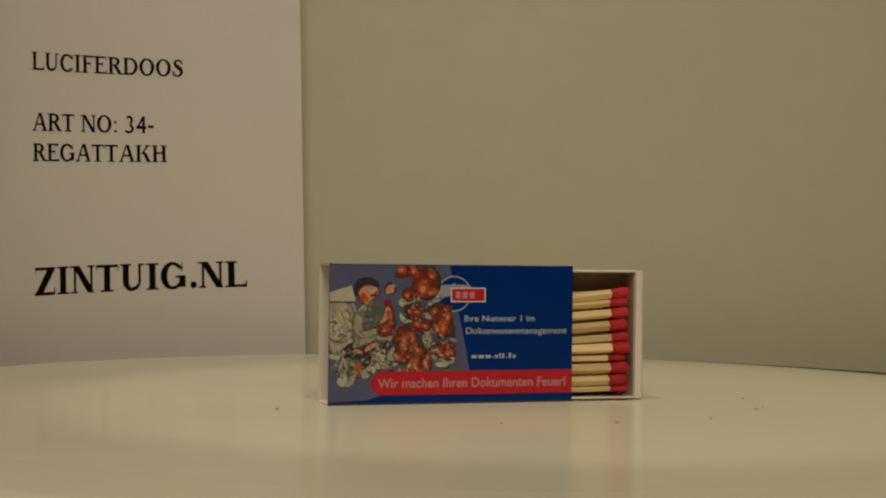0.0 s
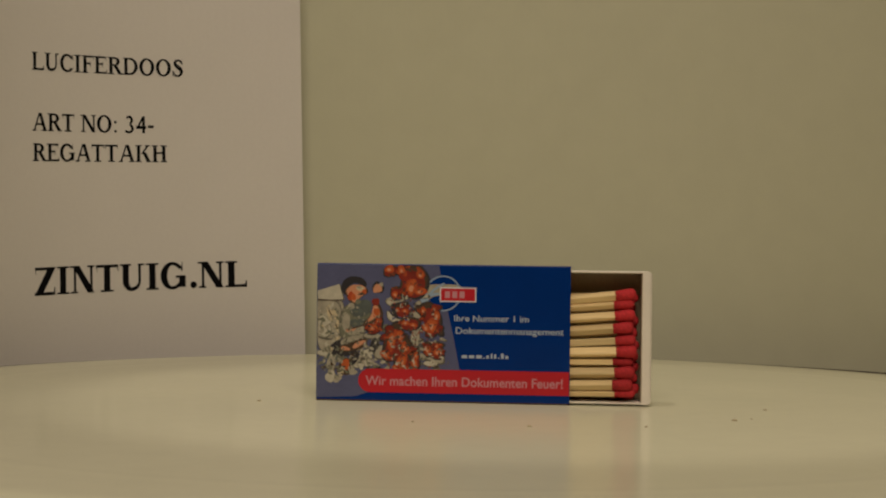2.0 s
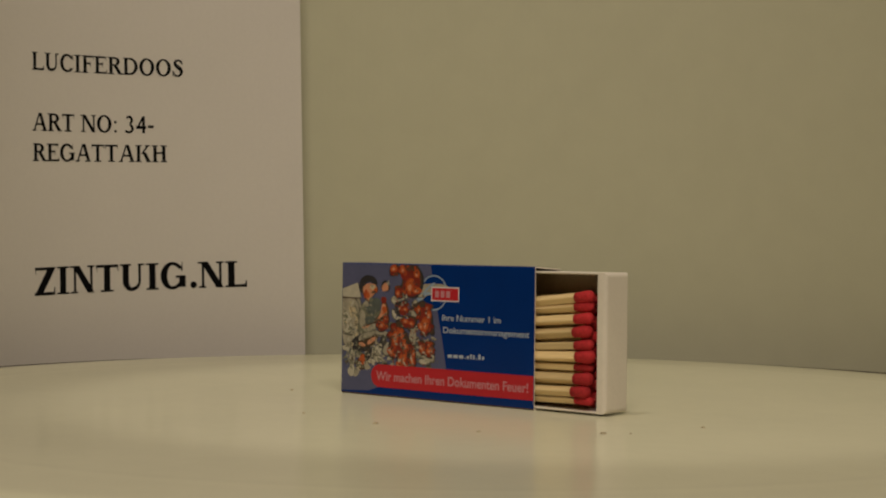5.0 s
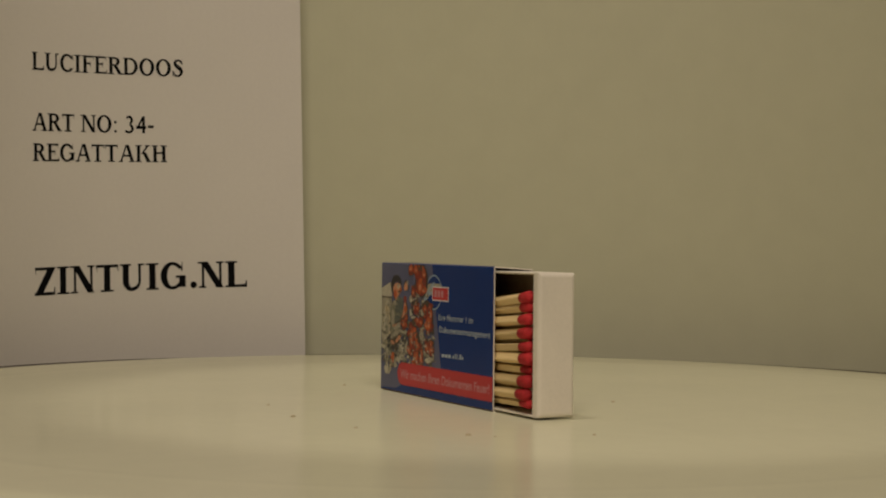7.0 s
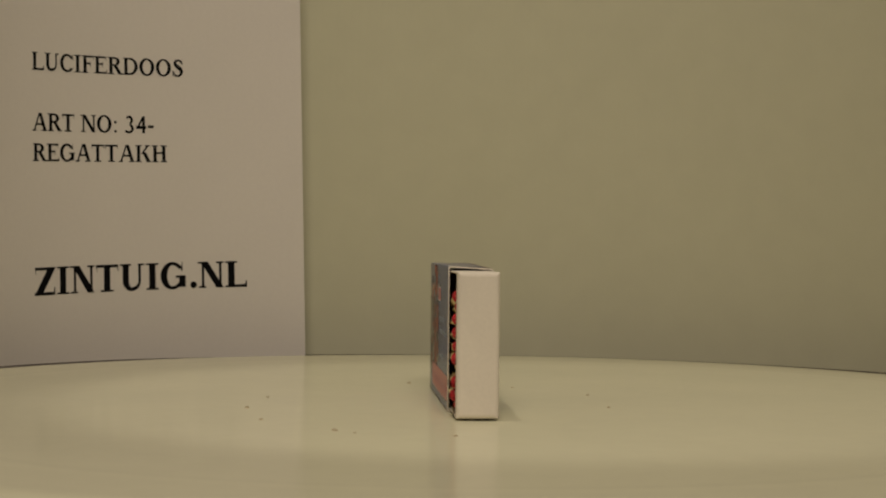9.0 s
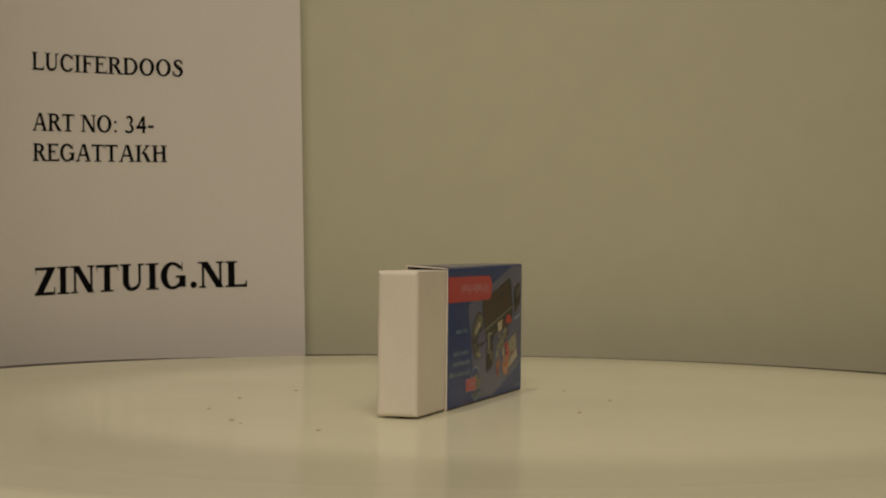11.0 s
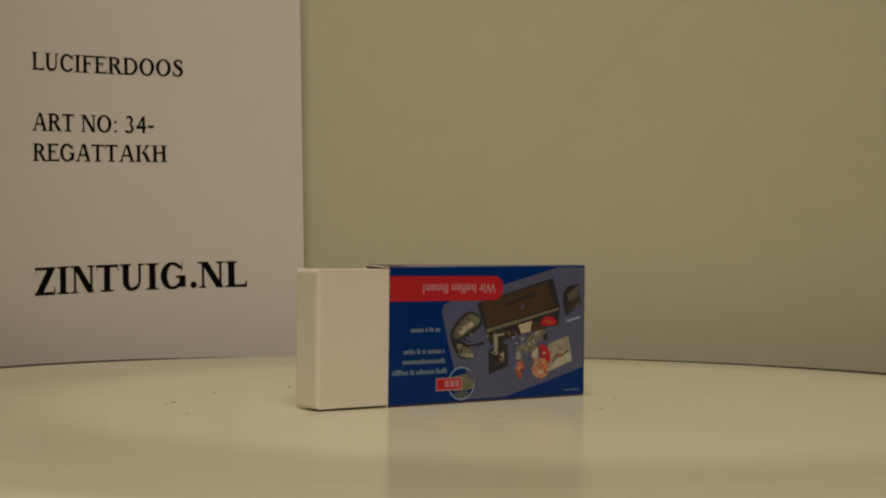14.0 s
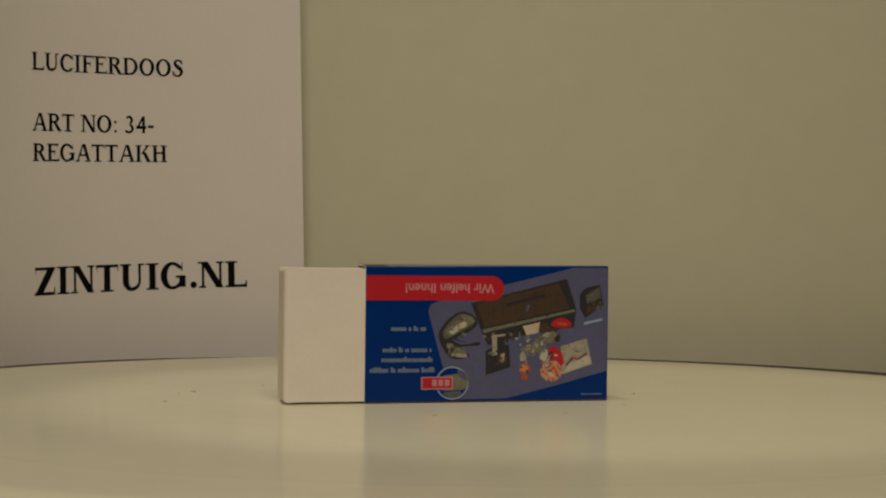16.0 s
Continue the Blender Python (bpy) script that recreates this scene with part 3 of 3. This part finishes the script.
    fine = cluster(60, 112, 40, 36, 80, (DUSK, OLIVE, GREY, TEAL, OLIVE, GREY), 3.6, 61, 1.6, 5.0, 0.32)
    fine += cluster(22, 118, 20, 44, 44, (GREY, STONE, GREY, SAND, OLIVE), 3.6, 67, 2.0, 6.0, 0.7)
    fine += cluster(40, 178, 36, 30, 80, (OLIVE, GREY, GREY, TEAL, OLIVE, OLIVE, BROWN), 3.6, 65, 1.8, 6, 0.5)
    fine += cluster(150, 160, 80, 30, 120, (DUSK, DUSK, GREY, OLIVE, GREY, BROWN, STONE), 3.6, 63, 1.6, 5.5, 0.45)
    fine += cluster(92, 176, 22, 16, 40, (STONE, GREY, GREY, OLIVE, DUSK), 3.6, 69, 1.8, 6, 0.5)
    tagged(decal("hatching", fine, front, sleeve, "fine dark and pale printed strokes"), kind="stuff")

    # grey pieces between the flames
    for m, layer, pts in [(GREY, 3.7, oval(142, 66, 17, 8, 0, 0.2, 5)), (STONE, 3.75, oval(134, 72, 9, 4, 20, 0.2, 5)), (BLACK, 3.8, soft((138, 74), (168, 70), (166, 94), (148, 100), (136, 90))), (STONE, 3.9, soft((128, 86), (140, 98), (156, 102), (148, 108), (130, 100))),
                          (MAUVE, 3.85, oval(171, 74, 5, 14, 0, 0.2, 4)), (STONE, 3.7, line(158, 62, 200, 58, 5)), (GREY, 3.7, oval(182, 84, 8, 18, 10, 0.2, 4)), (STONE, 3.7, oval(172, 112, 14, 6, 5, 0.2, 4)), (GREY, 3.7, oval(178, 130, 8, 20, 8, 0.2, 2)), (STONE, 3.75, oval(174, 140, 5, 12, 8, 0.2, 6)),
                          (GREY, 3.7, oval(100, 130, 14, 5, 0, 0.2, 4)), (STONE, 3.7, oval(92, 166, 8, 5, 20, 0.2, 4)), (BLACK, 3.7, oval(104, 148, 7, 14, 15, 0.2, 4)), (GREY, 3.72, oval(116, 160, 9, 13, 15, 0.2, 4)), (STONE, 3.7, oval(206, 146, 14, 6, 5, 0.2, 6)), (STONE, 3.75, oval(206, 178, 12, 5, 0, 0.1, 3)), (GREY, 3.7, oval(214, 168, 18, 8, 8, 0.2, 6)),
                          (OLIVE, 3.7, oval(126, 116, 10, 7, 0, 0.2, 8)), (GREY, 3.7, oval(188, 166, 10, 6, 0, 0.2, 8)), (STONE, 3.7, oval(78, 184, 8, 4, -10, 0.2, 8))]:
        decal("printed_stone", [(DUSK, layer - 0.04, grown(pts, 1.16, 0.4, 1.2)), (m, layer, pts)], front, sleeve)

    def flame(pts, lights):
        """A rounded flame: dark rim, red body, brown shade above, then rounded lights (x, y, rx, ry, turn)."""
        ys = [p[1] for p in pts]
        rise = (max(ys) - min(ys)) * 0.13
        shapes = [(BLACK, 4.0, grown(pts, 1.13, 0.6, 1.4)), (BROWN, 4.03, pts), (FLAME, 4.06, grown(pts, 0.86, 0, rise * 0.8))]
        g, size = random.Random(int(pts[0][0] * 7)), (max(ys) - min(ys)) * 0.5
        cx, cy = sum(p[0] for p in pts) / len(pts), sum(ys) / len(ys)
        for k in range(6):
            px, py = pts[g.randrange(len(pts))]
            r = size * g.uniform(0.22, 0.4)
            lobe = oval(cx + (px - cx) * 0.9, cy + (py - cy) * 0.9, r, r * 0.6, g.uniform(-60, 60), 0.3, k, 14)
            shapes += [(BLACK, 4.001 + 0.002 * k, grown(lobe, 1.3, 0.4, 0.9)), (g.choice((FLAME, BROWN, FLAME, BROWN)), 4.062 + 0.004 * k, lobe), (RUST, 4.064 + 0.004 * k, grown(lobe, 0.6, -0.6, r * 0.15)), (ORANGE, 4.065 + 0.004 * k, grown(lobe, 0.3, -0.8, r * 0.22))]
        for k, (x, y, rx, ry, turn) in enumerate(lights):
            shapes += [(RUST, 4.1 + 0.05 * k, oval(x, y, rx * 1.35, ry * 1.35, turn, 0.22, k)), (ORANGE, 4.12 + 0.05 * k, oval(x, y, rx, ry, turn, 0.25, k + 1)), (PEACH, 4.14 + 0.05 * k, oval(x - 0.6, y + ry * 0.25, rx * 0.5, ry * 0.5, turn, 0.2, k))]
        decal("printed_flame", shapes, front, sleeve, "printed red and orange flame shape")

    flame(soft((120, 12), (128, 4), (142, 6), (144, 16), (134, 22), (122, 22)), [(130, 11, 7, 5, -20)])
    flame(soft((148, 10), (164, 3), (186, 8), (198, 24), (196, 44), (184, 58), (164, 58), (150, 46), (152, 28), (144, 18)), [(153, 13, 5, 8, -25), (170, 42, 8, 12, 30), (186, 50, 9, 5, -15), (186, 20, 5, 7, -30)])
    flame(soft((134, 46), (146, 42), (152, 54), (146, 64), (134, 60)), [(141, 56, 4.5, 4, 0)])
    flame(soft((142, 78), (154, 72), (168, 78), (162, 94), (146, 94)), [(146, 84, 3.6, 3, 0), (159, 85, 4.5, 3, 0)])
    flame(soft((186, 76), (204, 70), (220, 88), (223, 108), (212, 126), (196, 126), (196, 108), (188, 92)), [(207, 110, 8, 10, 25), (197, 114, 5, 7, 0), (192, 84, 4, 5, 0), (216, 92, 4, 7, -15)])
    flame(soft((148, 104), (164, 96), (184, 100), (182, 114), (164, 118), (152, 114)), [(160, 106, 6, 4, -15), (174, 110, 5, 3, 0)])
    flame(soft((90, 112), (104, 100), (118, 100), (116, 116), (104, 126), (94, 124)), [(102, 116, 7, 4, -30), (112, 104, 4, 3, -20)])
    flame(soft((124, 136), (132, 116), (146, 106), (156, 124), (166, 136), (172, 150), (162, 162), (144, 168), (130, 172), (120, 162)), [(136, 138, 6, 14, 15), (125, 164, 7, 6, 20), (160, 150, 5, 9, -20), (150, 130, 5, 9, -15)])
    flame(soft((150, 160), (164, 158), (168, 176), (158, 192), (144, 190), (140, 178)), [(154, 176, 7, 11, 25), (144, 186, 5, 4, 0)])
    flame(soft((174, 156), (184, 160), (186, 182), (176, 190), (168, 182)), [(177, 178, 4.5, 7, 0), (180, 164, 3, 5, 0)])
    flame(soft((192, 142), (204, 140), (210, 152), (202, 164), (192, 158)), [(200, 154, 5, 5, 20)])
    flame(soft((210, 142), (222, 140), (228, 154), (222, 168), (208, 164)), [(218, 158, 6, 5, -20), (216, 146, 3, 4, 0)])
    sparks = cluster(172, 32, 26, 28, 40, (BLACK, BROWN, FLAME, FLAME, BROWN), 5.0, 71, 1.2, 5.0, 0.34)
    sparks += cluster(206, 112, 18, 44, 40, (BLACK, BROWN, GREY, FLAME, BROWN), 5.0, 73, 1.2, 4.6, 0.34)
    sparks += cluster(148, 148, 32, 40, 90, (BLACK, BROWN, BROWN, FLAME, FLAME, OLIVE), 5.0, 75, 1.2, 5.0, 0.34)
    sparks += cluster(154, 82, 24, 26, 60, (BLACK, BROWN, STONE, FLAME, GREY, MAUVE), 5.0, 77, 1.2, 4.4, 0.4)
    sparks += cluster(106, 110, 16, 18, 24, (BLACK, BROWN, FLAME, ORANGE, OLIVE), 5.0, 79, 1.0, 3.8, 0.4)
    sparks += cluster(190, 150, 40, 40, 50, (BLACK, DUSK, GREY, FLAME, BROWN), 5.0, 81, 1.2, 4.2, 0.4)
    tagged(decal("stippling", sparks, front, sleeve, "fine red and dark printed strokes"), kind="stuff")


def print_back():
    decal("printed_panel", [(MAUVE, 0, [(429, 2), (366, 2), (352, 6), (240, 34), (126, 62), (112, 68), (108, 80), (124, 140), (138, 190), (152, 234), (247, 233), (340, 210), (429, 186)])], back, sleeve, "mauve grey printed panel")
    decal("banner", [(RED, 6, round_banner(1, 18, 241, 61, False))], back, sleeve, "red printed banner with pale upside-down lettering")
    lettering("Wir helfen Ihnen!", 68, 32, 224, 17, PINKWHITE, 7, back, sleeve, flip=True, bold=0.018)
    for x0, x1, y in ((44, 104, 105), (30, 114, 142), (28, 118, 159), (8, 120, 177)):
        decal("text_bar", bars(x0, x1, y, 9, FAINT, 3, int(y)), back, sleeve, "pale printed bars in place of small text")
    decal("text_bar", [(FAINT, 3, bar(382, 226.5, 420, 228.2))], back, sleeve)
    decal("logo_ring", [(BLUE, 2, oval(151, 205, 27, 27))] + [(PALEBLUE, 3, q) for q in arc_band(151, 205, 29, 2.5)] + [(OLIVE, 4, soft((128, 196), (152, 190), (176, 188), (179, 206), (172, 216), (150, 218), (132, 216))), (MAUVE, 4.2, soft((160, 182), (172, 186), (178, 200), (166, 196))), (TEAL, 4.2, soft((136, 222), (166, 220), (160, 230), (146, 230)))], back, sleeve, "thin pale blue ring emblem")
    decal("logo_block", [(PINKWHITE, 5, bar(97, 194, 152, 216)), (RED, 6, bar(99, 196, 150, 214))] + [(PINKWHITE, 7, bar(x, 199, x + 8, 210)) for x in (116, 127, 138)], back, sleeve, "small red block with pale bars")
    decal("printed_desk", [(BLACK, 2, [(183, 66), (354, 22), (372, 76), (368, 108), (330, 112), (260, 126), (214, 140), (204, 122)]), (BROWN, 3, [(187, 67), (352, 27), (366, 73), (203, 109)]),
                           (BLACK, 3.2, [(187, 67), (192, 66), (207, 108), (203, 109)]), (BLACK, 3.2, [(340, 30), (352, 27), (366, 73), (360, 75)]), (OLIVE, 3.4, [(203, 112), (368, 76), (370, 80), (205, 118)]), (BLACK, 4, line(245, 69, 314, 51, 6)),
                           (MAUVE, 4, oval(284, 74, 2.5, 6, 15)), (BROWN, 3, soft((300, 108), (326, 98), (340, 112), (318, 122))), *cluster(240, 124, 34, 8, 20, (BLACK, BROWN, OLIVE, BROWN), 3.5, 51, 2, 6),
                           *cluster(276, 70, 80, 30, 34, (BROWN, BLACK), 3.1, 53, 2, 5)], back, sleeve, "printed dark brown desk")
    decal("printed_cabinet", [(BLACK, 2, [(378, 50), (388, 38), (414, 32), (422, 68), (388, 92), (378, 74)]), (DUSK, 3, [(388, 52), (413, 36), (417, 56), (392, 66)]), (BROWN, 3, [(391, 70), (418, 60), (420, 68), (390, 86)]), (PALEBLUE, 3, [(386, 99), (420, 92), (420, 96), (386, 104)])], back, sleeve, "printed small dark cabinet")
    decal("printed_copier", [(BLACK, 2, soft((126, 122), (134, 104), (150, 88), (168, 80), (188, 88), (194, 102), (180, 116), (158, 126), (176, 134), (198, 134), (196, 140), (168, 142), (180, 156), (174, 162), (150, 162), (134, 144))),
                              (DUSK, 3, soft((134, 116), (150, 94), (168, 84), (186, 92), (186, 104), (160, 118), (140, 128))), (OLIVE, 4, soft((138, 114), (158, 96), (178, 102), (152, 122))), (STONE, 4.1, [(144, 116), (160, 102), (170, 106), (152, 120)]), (SAND, 4.2, [(160, 102), (172, 98), (178, 104), (168, 110)]),
                              (OLIVE, 3.4, soft((166, 86), (182, 88), (190, 98), (178, 102), (168, 94))), (MAUVE, 3.6, soft((150, 128), (170, 134), (192, 134), (166, 138))), (OLIVE, 3.5, oval(160, 150, 15, 8, 15, 0.2, 4)), (GREY, 3.6, oval(166, 157, 10, 4, 5, 0.2, 4)), (OLIVE, 3.5, oval(148, 142, 8, 6, 30, 0.2, 4)),
                              *cluster(160, 108, 28, 18, 16, (BLACK, OLIVE, GREY, BROWN), 4.3, 21, 1.5, 4), *cluster(156, 146, 20, 12, 14, (BLACK, OLIVE, GREY), 4.3, 23, 1.5, 4)], back, sleeve, "printed grey copier")
    decal("printed_screen", [(BLACK, 4, [(209, 150), (222, 142), (222, 124), (240, 118), (244, 140), (251, 138), (254, 178), (210, 192)]), (GREY, 5, [(221, 124), (229, 122), (230, 156), (221, 158)]), (GREY, 5, line(222, 124, 244, 121, 4)), (BROWN, 5, [(232, 156), (246, 150), (247, 170), (226, 176)]), (GREY, 5.2, [(236, 156), (243, 153), (243, 166), (234, 168)]),
                              *cluster(230, 160, 18, 22, 14, (BLACK, BLACK, OLIVE, BROWN), 5.4, 31, 1.5, 4.5)], back, sleeve, "printed black screen")
    decal("printed_chart", [(GREY, 4, [(344, 142), (391, 128), (402, 174), (348, 192)]), (GREY, 5, [(350, 144), (388, 133), (396, 164), (356, 178)]), (STONE, 5.2, [(348, 190), (362, 172), (396, 158), (400, 172)]), (BLACK, 6, line(354, 176, 366, 162, 3)), (RED, 6, line(366, 162, 376, 165, 3)), (BROWN, 6, line(376, 165, 392, 154, 3)), (GREY, 6, line(370, 138, 376, 158, 1.5))], back, sleeve, "printed white sheet with a chart line")
    decal("figure_shape", [(OLIVE, 4, soft((270, 146), (292, 138), (304, 122), (318, 136), (308, 152), (284, 152))), (OLIVE, 5, oval(286, 148, 12, 6, 0, 0.3, 4)), (GREY, 5, oval(276, 160, 5, 10, 0, 0.3, 4)), (OLIVE, 5, oval(324, 126, 15, 9, 0, 0.3, 5)), (GREY, 5.2, oval(318, 122, 7, 4, 0, 0.3, 5)), (BLACK, 5.1, oval(338, 128, 6, 6, 0, 0.3, 5)),
                           (RED, 6, soft((322, 146), (334, 142), (346, 154), (350, 172), (338, 176), (326, 162))), (BLACK, 6.1, oval(326, 158, 5, 6, 0, 0.3, 5)), (STONE, 6, oval(314, 158, 6, 12, 20, 0.2, 8)), (PEACH, 6.2, soft((308, 188), (316, 172), (332, 168), (346, 180), (344, 196), (330, 204), (314, 198))), (ORANGE, 6.5, oval(332, 184, 6, 6, 0, 0.3, 2)), (SAND, 6.6, oval(326, 192, 7, 4, 0, 0.3, 2)),
                           (ORANGE, 5, oval(280, 186, 9, 15, -8, 0.2, 9)), (PEACH, 5.5, oval(278, 180, 5, 8, 0, 0.2, 1)), (MAUVE, 5.6, oval(285, 190, 3, 6, 0, 0.2, 1)), (RED, 6, soft((326, 104), (334, 94), (350, 92), (364, 102), (356, 108), (336, 108))), (ORANGE, 6.1, oval(346, 102, 9, 3, 10, 0.2, 3)), (BLACK, 5.9, oval(330, 102, 9, 8, 0, 0.2, 3)),
                           (SAND, 6, [(275, 106), (306, 99), (303, 118), (282, 122)]), (STONE, 6.1, [(284, 109), (300, 105), (299, 114), (286, 117)]), (PALEBLUE, 6, oval(264, 128, 2, 2))], back, sleeve, "printed plain figure shape in peach and red")
    decal("hatching", [*cluster(296, 140, 30, 18, 40, (OLIVE, GREY, DUSK, STONE, MAUVE, TEAL), 6.7, 41, 1.5, 5, 0.4), *cluster(326, 178, 22, 26, 70, (PEACH, RUST, DUSK, STONE, BROWN, PEACH, MAUVE), 6.8, 43, 1.5, 4.6, 0.4), *cluster(280, 184, 9, 18, 24, (PEACH, RUST, MAUVE, BROWN), 6.8, 47, 1.5, 4, 0.4), *cluster(372, 156, 22, 20, 18, (GREY, STONE, DUSK), 6.8, 49, 1.5, 4.5, 0.3), *cluster(402, 60, 16, 22, 20, (BLACK, DUSK, BLACK, OLIVE), 6.8, 55, 1.5, 5, 0.4)], back, sleeve, "fine peach and grey printed strokes")


print_front()
print_picture()
print_back()


def build_tray():
    """A white card drawer: floor at the back, long walls above and below, folded double end walls."""
    x0, x1 = 0.0335, LONG + OUT
    y0, y1 = 0.0009, DEEP - 0.0008
    z0, z1 = 0.0009, TRAY_TOP
    t, e = 0.0007, 0.0038
    tray = part("tray", bm_walls([(x0 + 0.001, x1 - 0.0015, y1 - t, y1, z0, z1)], CARD, 0.00025), matchbox, "white cardboard tray pulled half out")
    part("long_wall", bm_walls([(x0 + 0.001, x1 - 0.0015, y0, y1 - t, z1 - t, z1)], CARD, 0.00025), tray)
    part("long_wall", bm_walls([(x0 + 0.001, x1 - 0.0015, y0, y1 - t, z0, z0 + t)], CARD, 0.00025), tray)
    part("end_wall", bm_walls([(x1 - e, x1 + 0.0002, y0 - 0.00004, y1 + 0.00004, z0 - 0.00004, z1 + 0.00004)], CARD, 0.0017, 1), tray, "folded white card end wall")
    part("end_wall", bm_walls([(x0 - 0.0002, x0 + e, y0 - 0.00004, y1 + 0.00004, z0 - 0.00004, z1 + 0.00004)], CARD, 0.0008, -1), tray)
    # brown-grey inner faces; on the end wall the colour stands in for shade
    part("lining", bm_walls([(x1 - e - 0.0004, x1 - e, y0 + 0.0012, y1 - t - 0.0003, z0 + t, z1 - t - 0.0004)], INNER_CARD, 0), tray, "brown-grey inside of the tray")
    part("lining", bm_walls([(x0 + e, x1 - e - 0.0004, y1 - t - 0.0003, y1 - t, z0 + t, z1 - t)], INNER_CARD, 0), tray, "brown-grey inside of the tray")
    part("lining", bm_walls([(x0 + e, x1 - e - 0.0004, y0 + 0.001, y1 - t - 0.0003, z1 - t - 0.0003, z1 - t)], INNER_CARD, 0), tray, "brown-grey inside of the tray")


def bm_walls(boxes, mat, bevel, outer=0):
    bm = bmesh.new()
    for b in boxes:
        box_bm(bm, *b, bevel, outer)
    return bm_mesh("card", bm, [mat])


build_tray()

# ---------- matches, heads to the open end ----------
riders = []


def build_match():
    m = thing("match", "wooden match with a red head lying in the tray", "match", "matches in the tray")
    w = 0.00165
    n = 10
    v, f = [], []
    for i in range(n + 1):
        x = -0.092 + 0.092 * i / n
        v += [(x, a * w, b * w) for a, b in ((-1, -0.8), (-0.8, -1), (0.8, -1), (1, -0.8), (1, 0.8), (0.8, 1), (-0.8, 1), (-1, 0.8))]
    for i in range(n):
        f += [(i * 8 + k, i * 8 + (k + 1) % 8, i * 8 + 8 + (k + 1) % 8, i * 8 + 8 + k) for k in range(8)]
    f += [tuple(range(7, -1, -1)), tuple(range(n * 8, n * 8 + 8))]
    part("stick", mesh_of("stick", v, f, [WOOD]), m)
    prof = [(-0.0052, 0.0012), (-0.0051, 0.00215), (-0.003, 0.0023), (-0.001, 0.0025), (0.001, 0.00262), (0.0022, 0.0024), (0.0030, 0.0017), (0.0034, 0.0006)]
    v, f = [], []
    for x, r in prof:
        v += [(x, r * math.cos(a), r * math.sin(a)) for a in (2 * math.pi * k / 14 for k in range(14))]
    for i in range(len(prof) - 1):
        f += [(i * 14 + k, i * 14 + (k + 1) % 14, i * 14 + 14 + (k + 1) % 14, i * 14 + 14 + k) for k in range(14)]
    f += [tuple(range(13, -1, -1)), tuple(range(len(prof) * 14 - 14, len(prof) * 14))]
    part("head", mesh_of("head", v, f, [HEAD], smooth=True), m, "rounded red match head")
    return m


def build_matches():
    first = build_match()
    rng = random.Random(3)
    # height of the head in the tray, how far in from the opening, end of the head, tilt in degrees, thickness
    rows = [(46.2, 2.2, 129.6, -6.0, 0.95), (42.4, 3.0, 129.0, -4.8, 0.88), (37.7, 2.1, 129.4, -4.6, 0.92), (32.5, 2.3, 128.8, -4.9, 1.0), (27.3, 2.0, 129.7, -3.9, 0.84), (22.7, 2.2, 130.2, -2.2, 1.06),
            (18.3, 3.4, 128.8, -1.0, 0.74), (13.9, 2.1, 129.5, -1.6, 1.05), (8.9, 1.6, 128.6, -1.7, 0.96), (5.4, 2.4, 129.6, -1.2, 0.68)]
    # a few more lie half hidden between them
    rows += [(44.4, 8.2, 130.7, -4.0, 0.8), (35.0, 8.1, 130.9, -3.6, 0.9), (30.0, 6.9, 130.3, -4.4, 0.95), (24.8, 8.3, 131.3, -2.6, 0.85), (20.4, 7.5, 130.9, -0.4, 0.95), (15.9, 8.4, 131.1, -0.6, 0.9), (11.3, 7.9, 130.6, -0.9, 0.9), (6.9, 8.3, 131.4, -0.6, 0.9)]
    near = len(rows)
    for k in range(10):
        rows.append((45.0 - 4.5 * k, 11.6 + rng.uniform(-0.3, 0.3), 129.4 + rng.uniform(-0.8, 0.8), -1.6 + 0.25 * k, rng.uniform(0.85, 1.0)))
    for k in range(10):
        rows.append((42.0 - 4.2 * k, 14.2, 128.0 + rng.uniform(-0.8, 0.8), -1.0 + 0.15 * k, rng.uniform(0.85, 1.0)))
    for k, (z, y, x, tilt, s) in enumerate(rows):
        local = pose(x / 1000, y / 1000, z / 1000, 0, tilt, rng.uniform(-2.7, -2.1) if k < 10 else rng.uniform(-1.8, -1.4) if k < near else rng.uniform(-0.6, 0.0)) @ pose(0, 0, 0, rng.uniform(-40, 40))
        m = first if k == 0 else copy_thing(first, Matrix.Identity(4))
        m.matrix_basis = BOX_AT @ local
        m.scale = (1, s, s)
        riders.append((m, BOX_AT @ local))


build_matches()
matchbox.matrix_basis = BOX_AT


# ---------- what moves: the disc turns and carries the box ----------
def motions():
    seconds = (0, 0.5, 1, 1.5, 2, 2.5, 3, 3.5, 4, 6.5, 7, 7.5, 8, 8.5, 9, 11.5, 12, 12.5, 13, 13.5, 14, 14.5, 15, 15.5, 16)
    degrees = (-18.09, -12.47, -6.88, -1.21, 4.47, 10.14, 15.87, 21.70, 27.52, 56.56, 62.32, 68.10, 73.79, 79.40, 85.06, 113.64, 119.34, 125.0, 130.66, 136.28, 141.85, 147.43, 153.07, 158.67, 164.3)
    ts = [k * 0.5 for k in range(33)]
    spin = [pose(0, 0, 0, 0, 0, -float(np.interp(t, seconds, degrees))) @ pose(0, 0, 0, 0.128, 0, 0) for t in ts]
    walk(turntable, list(zip(ts, spin)))
    walk(matchbox, [(t, m @ BOX_AT) for t, m in zip(ts, spin)])
    for ob, local in riders:
        walk(ob, [(t, m @ local) for t, m in zip(ts, spin)])


motions()
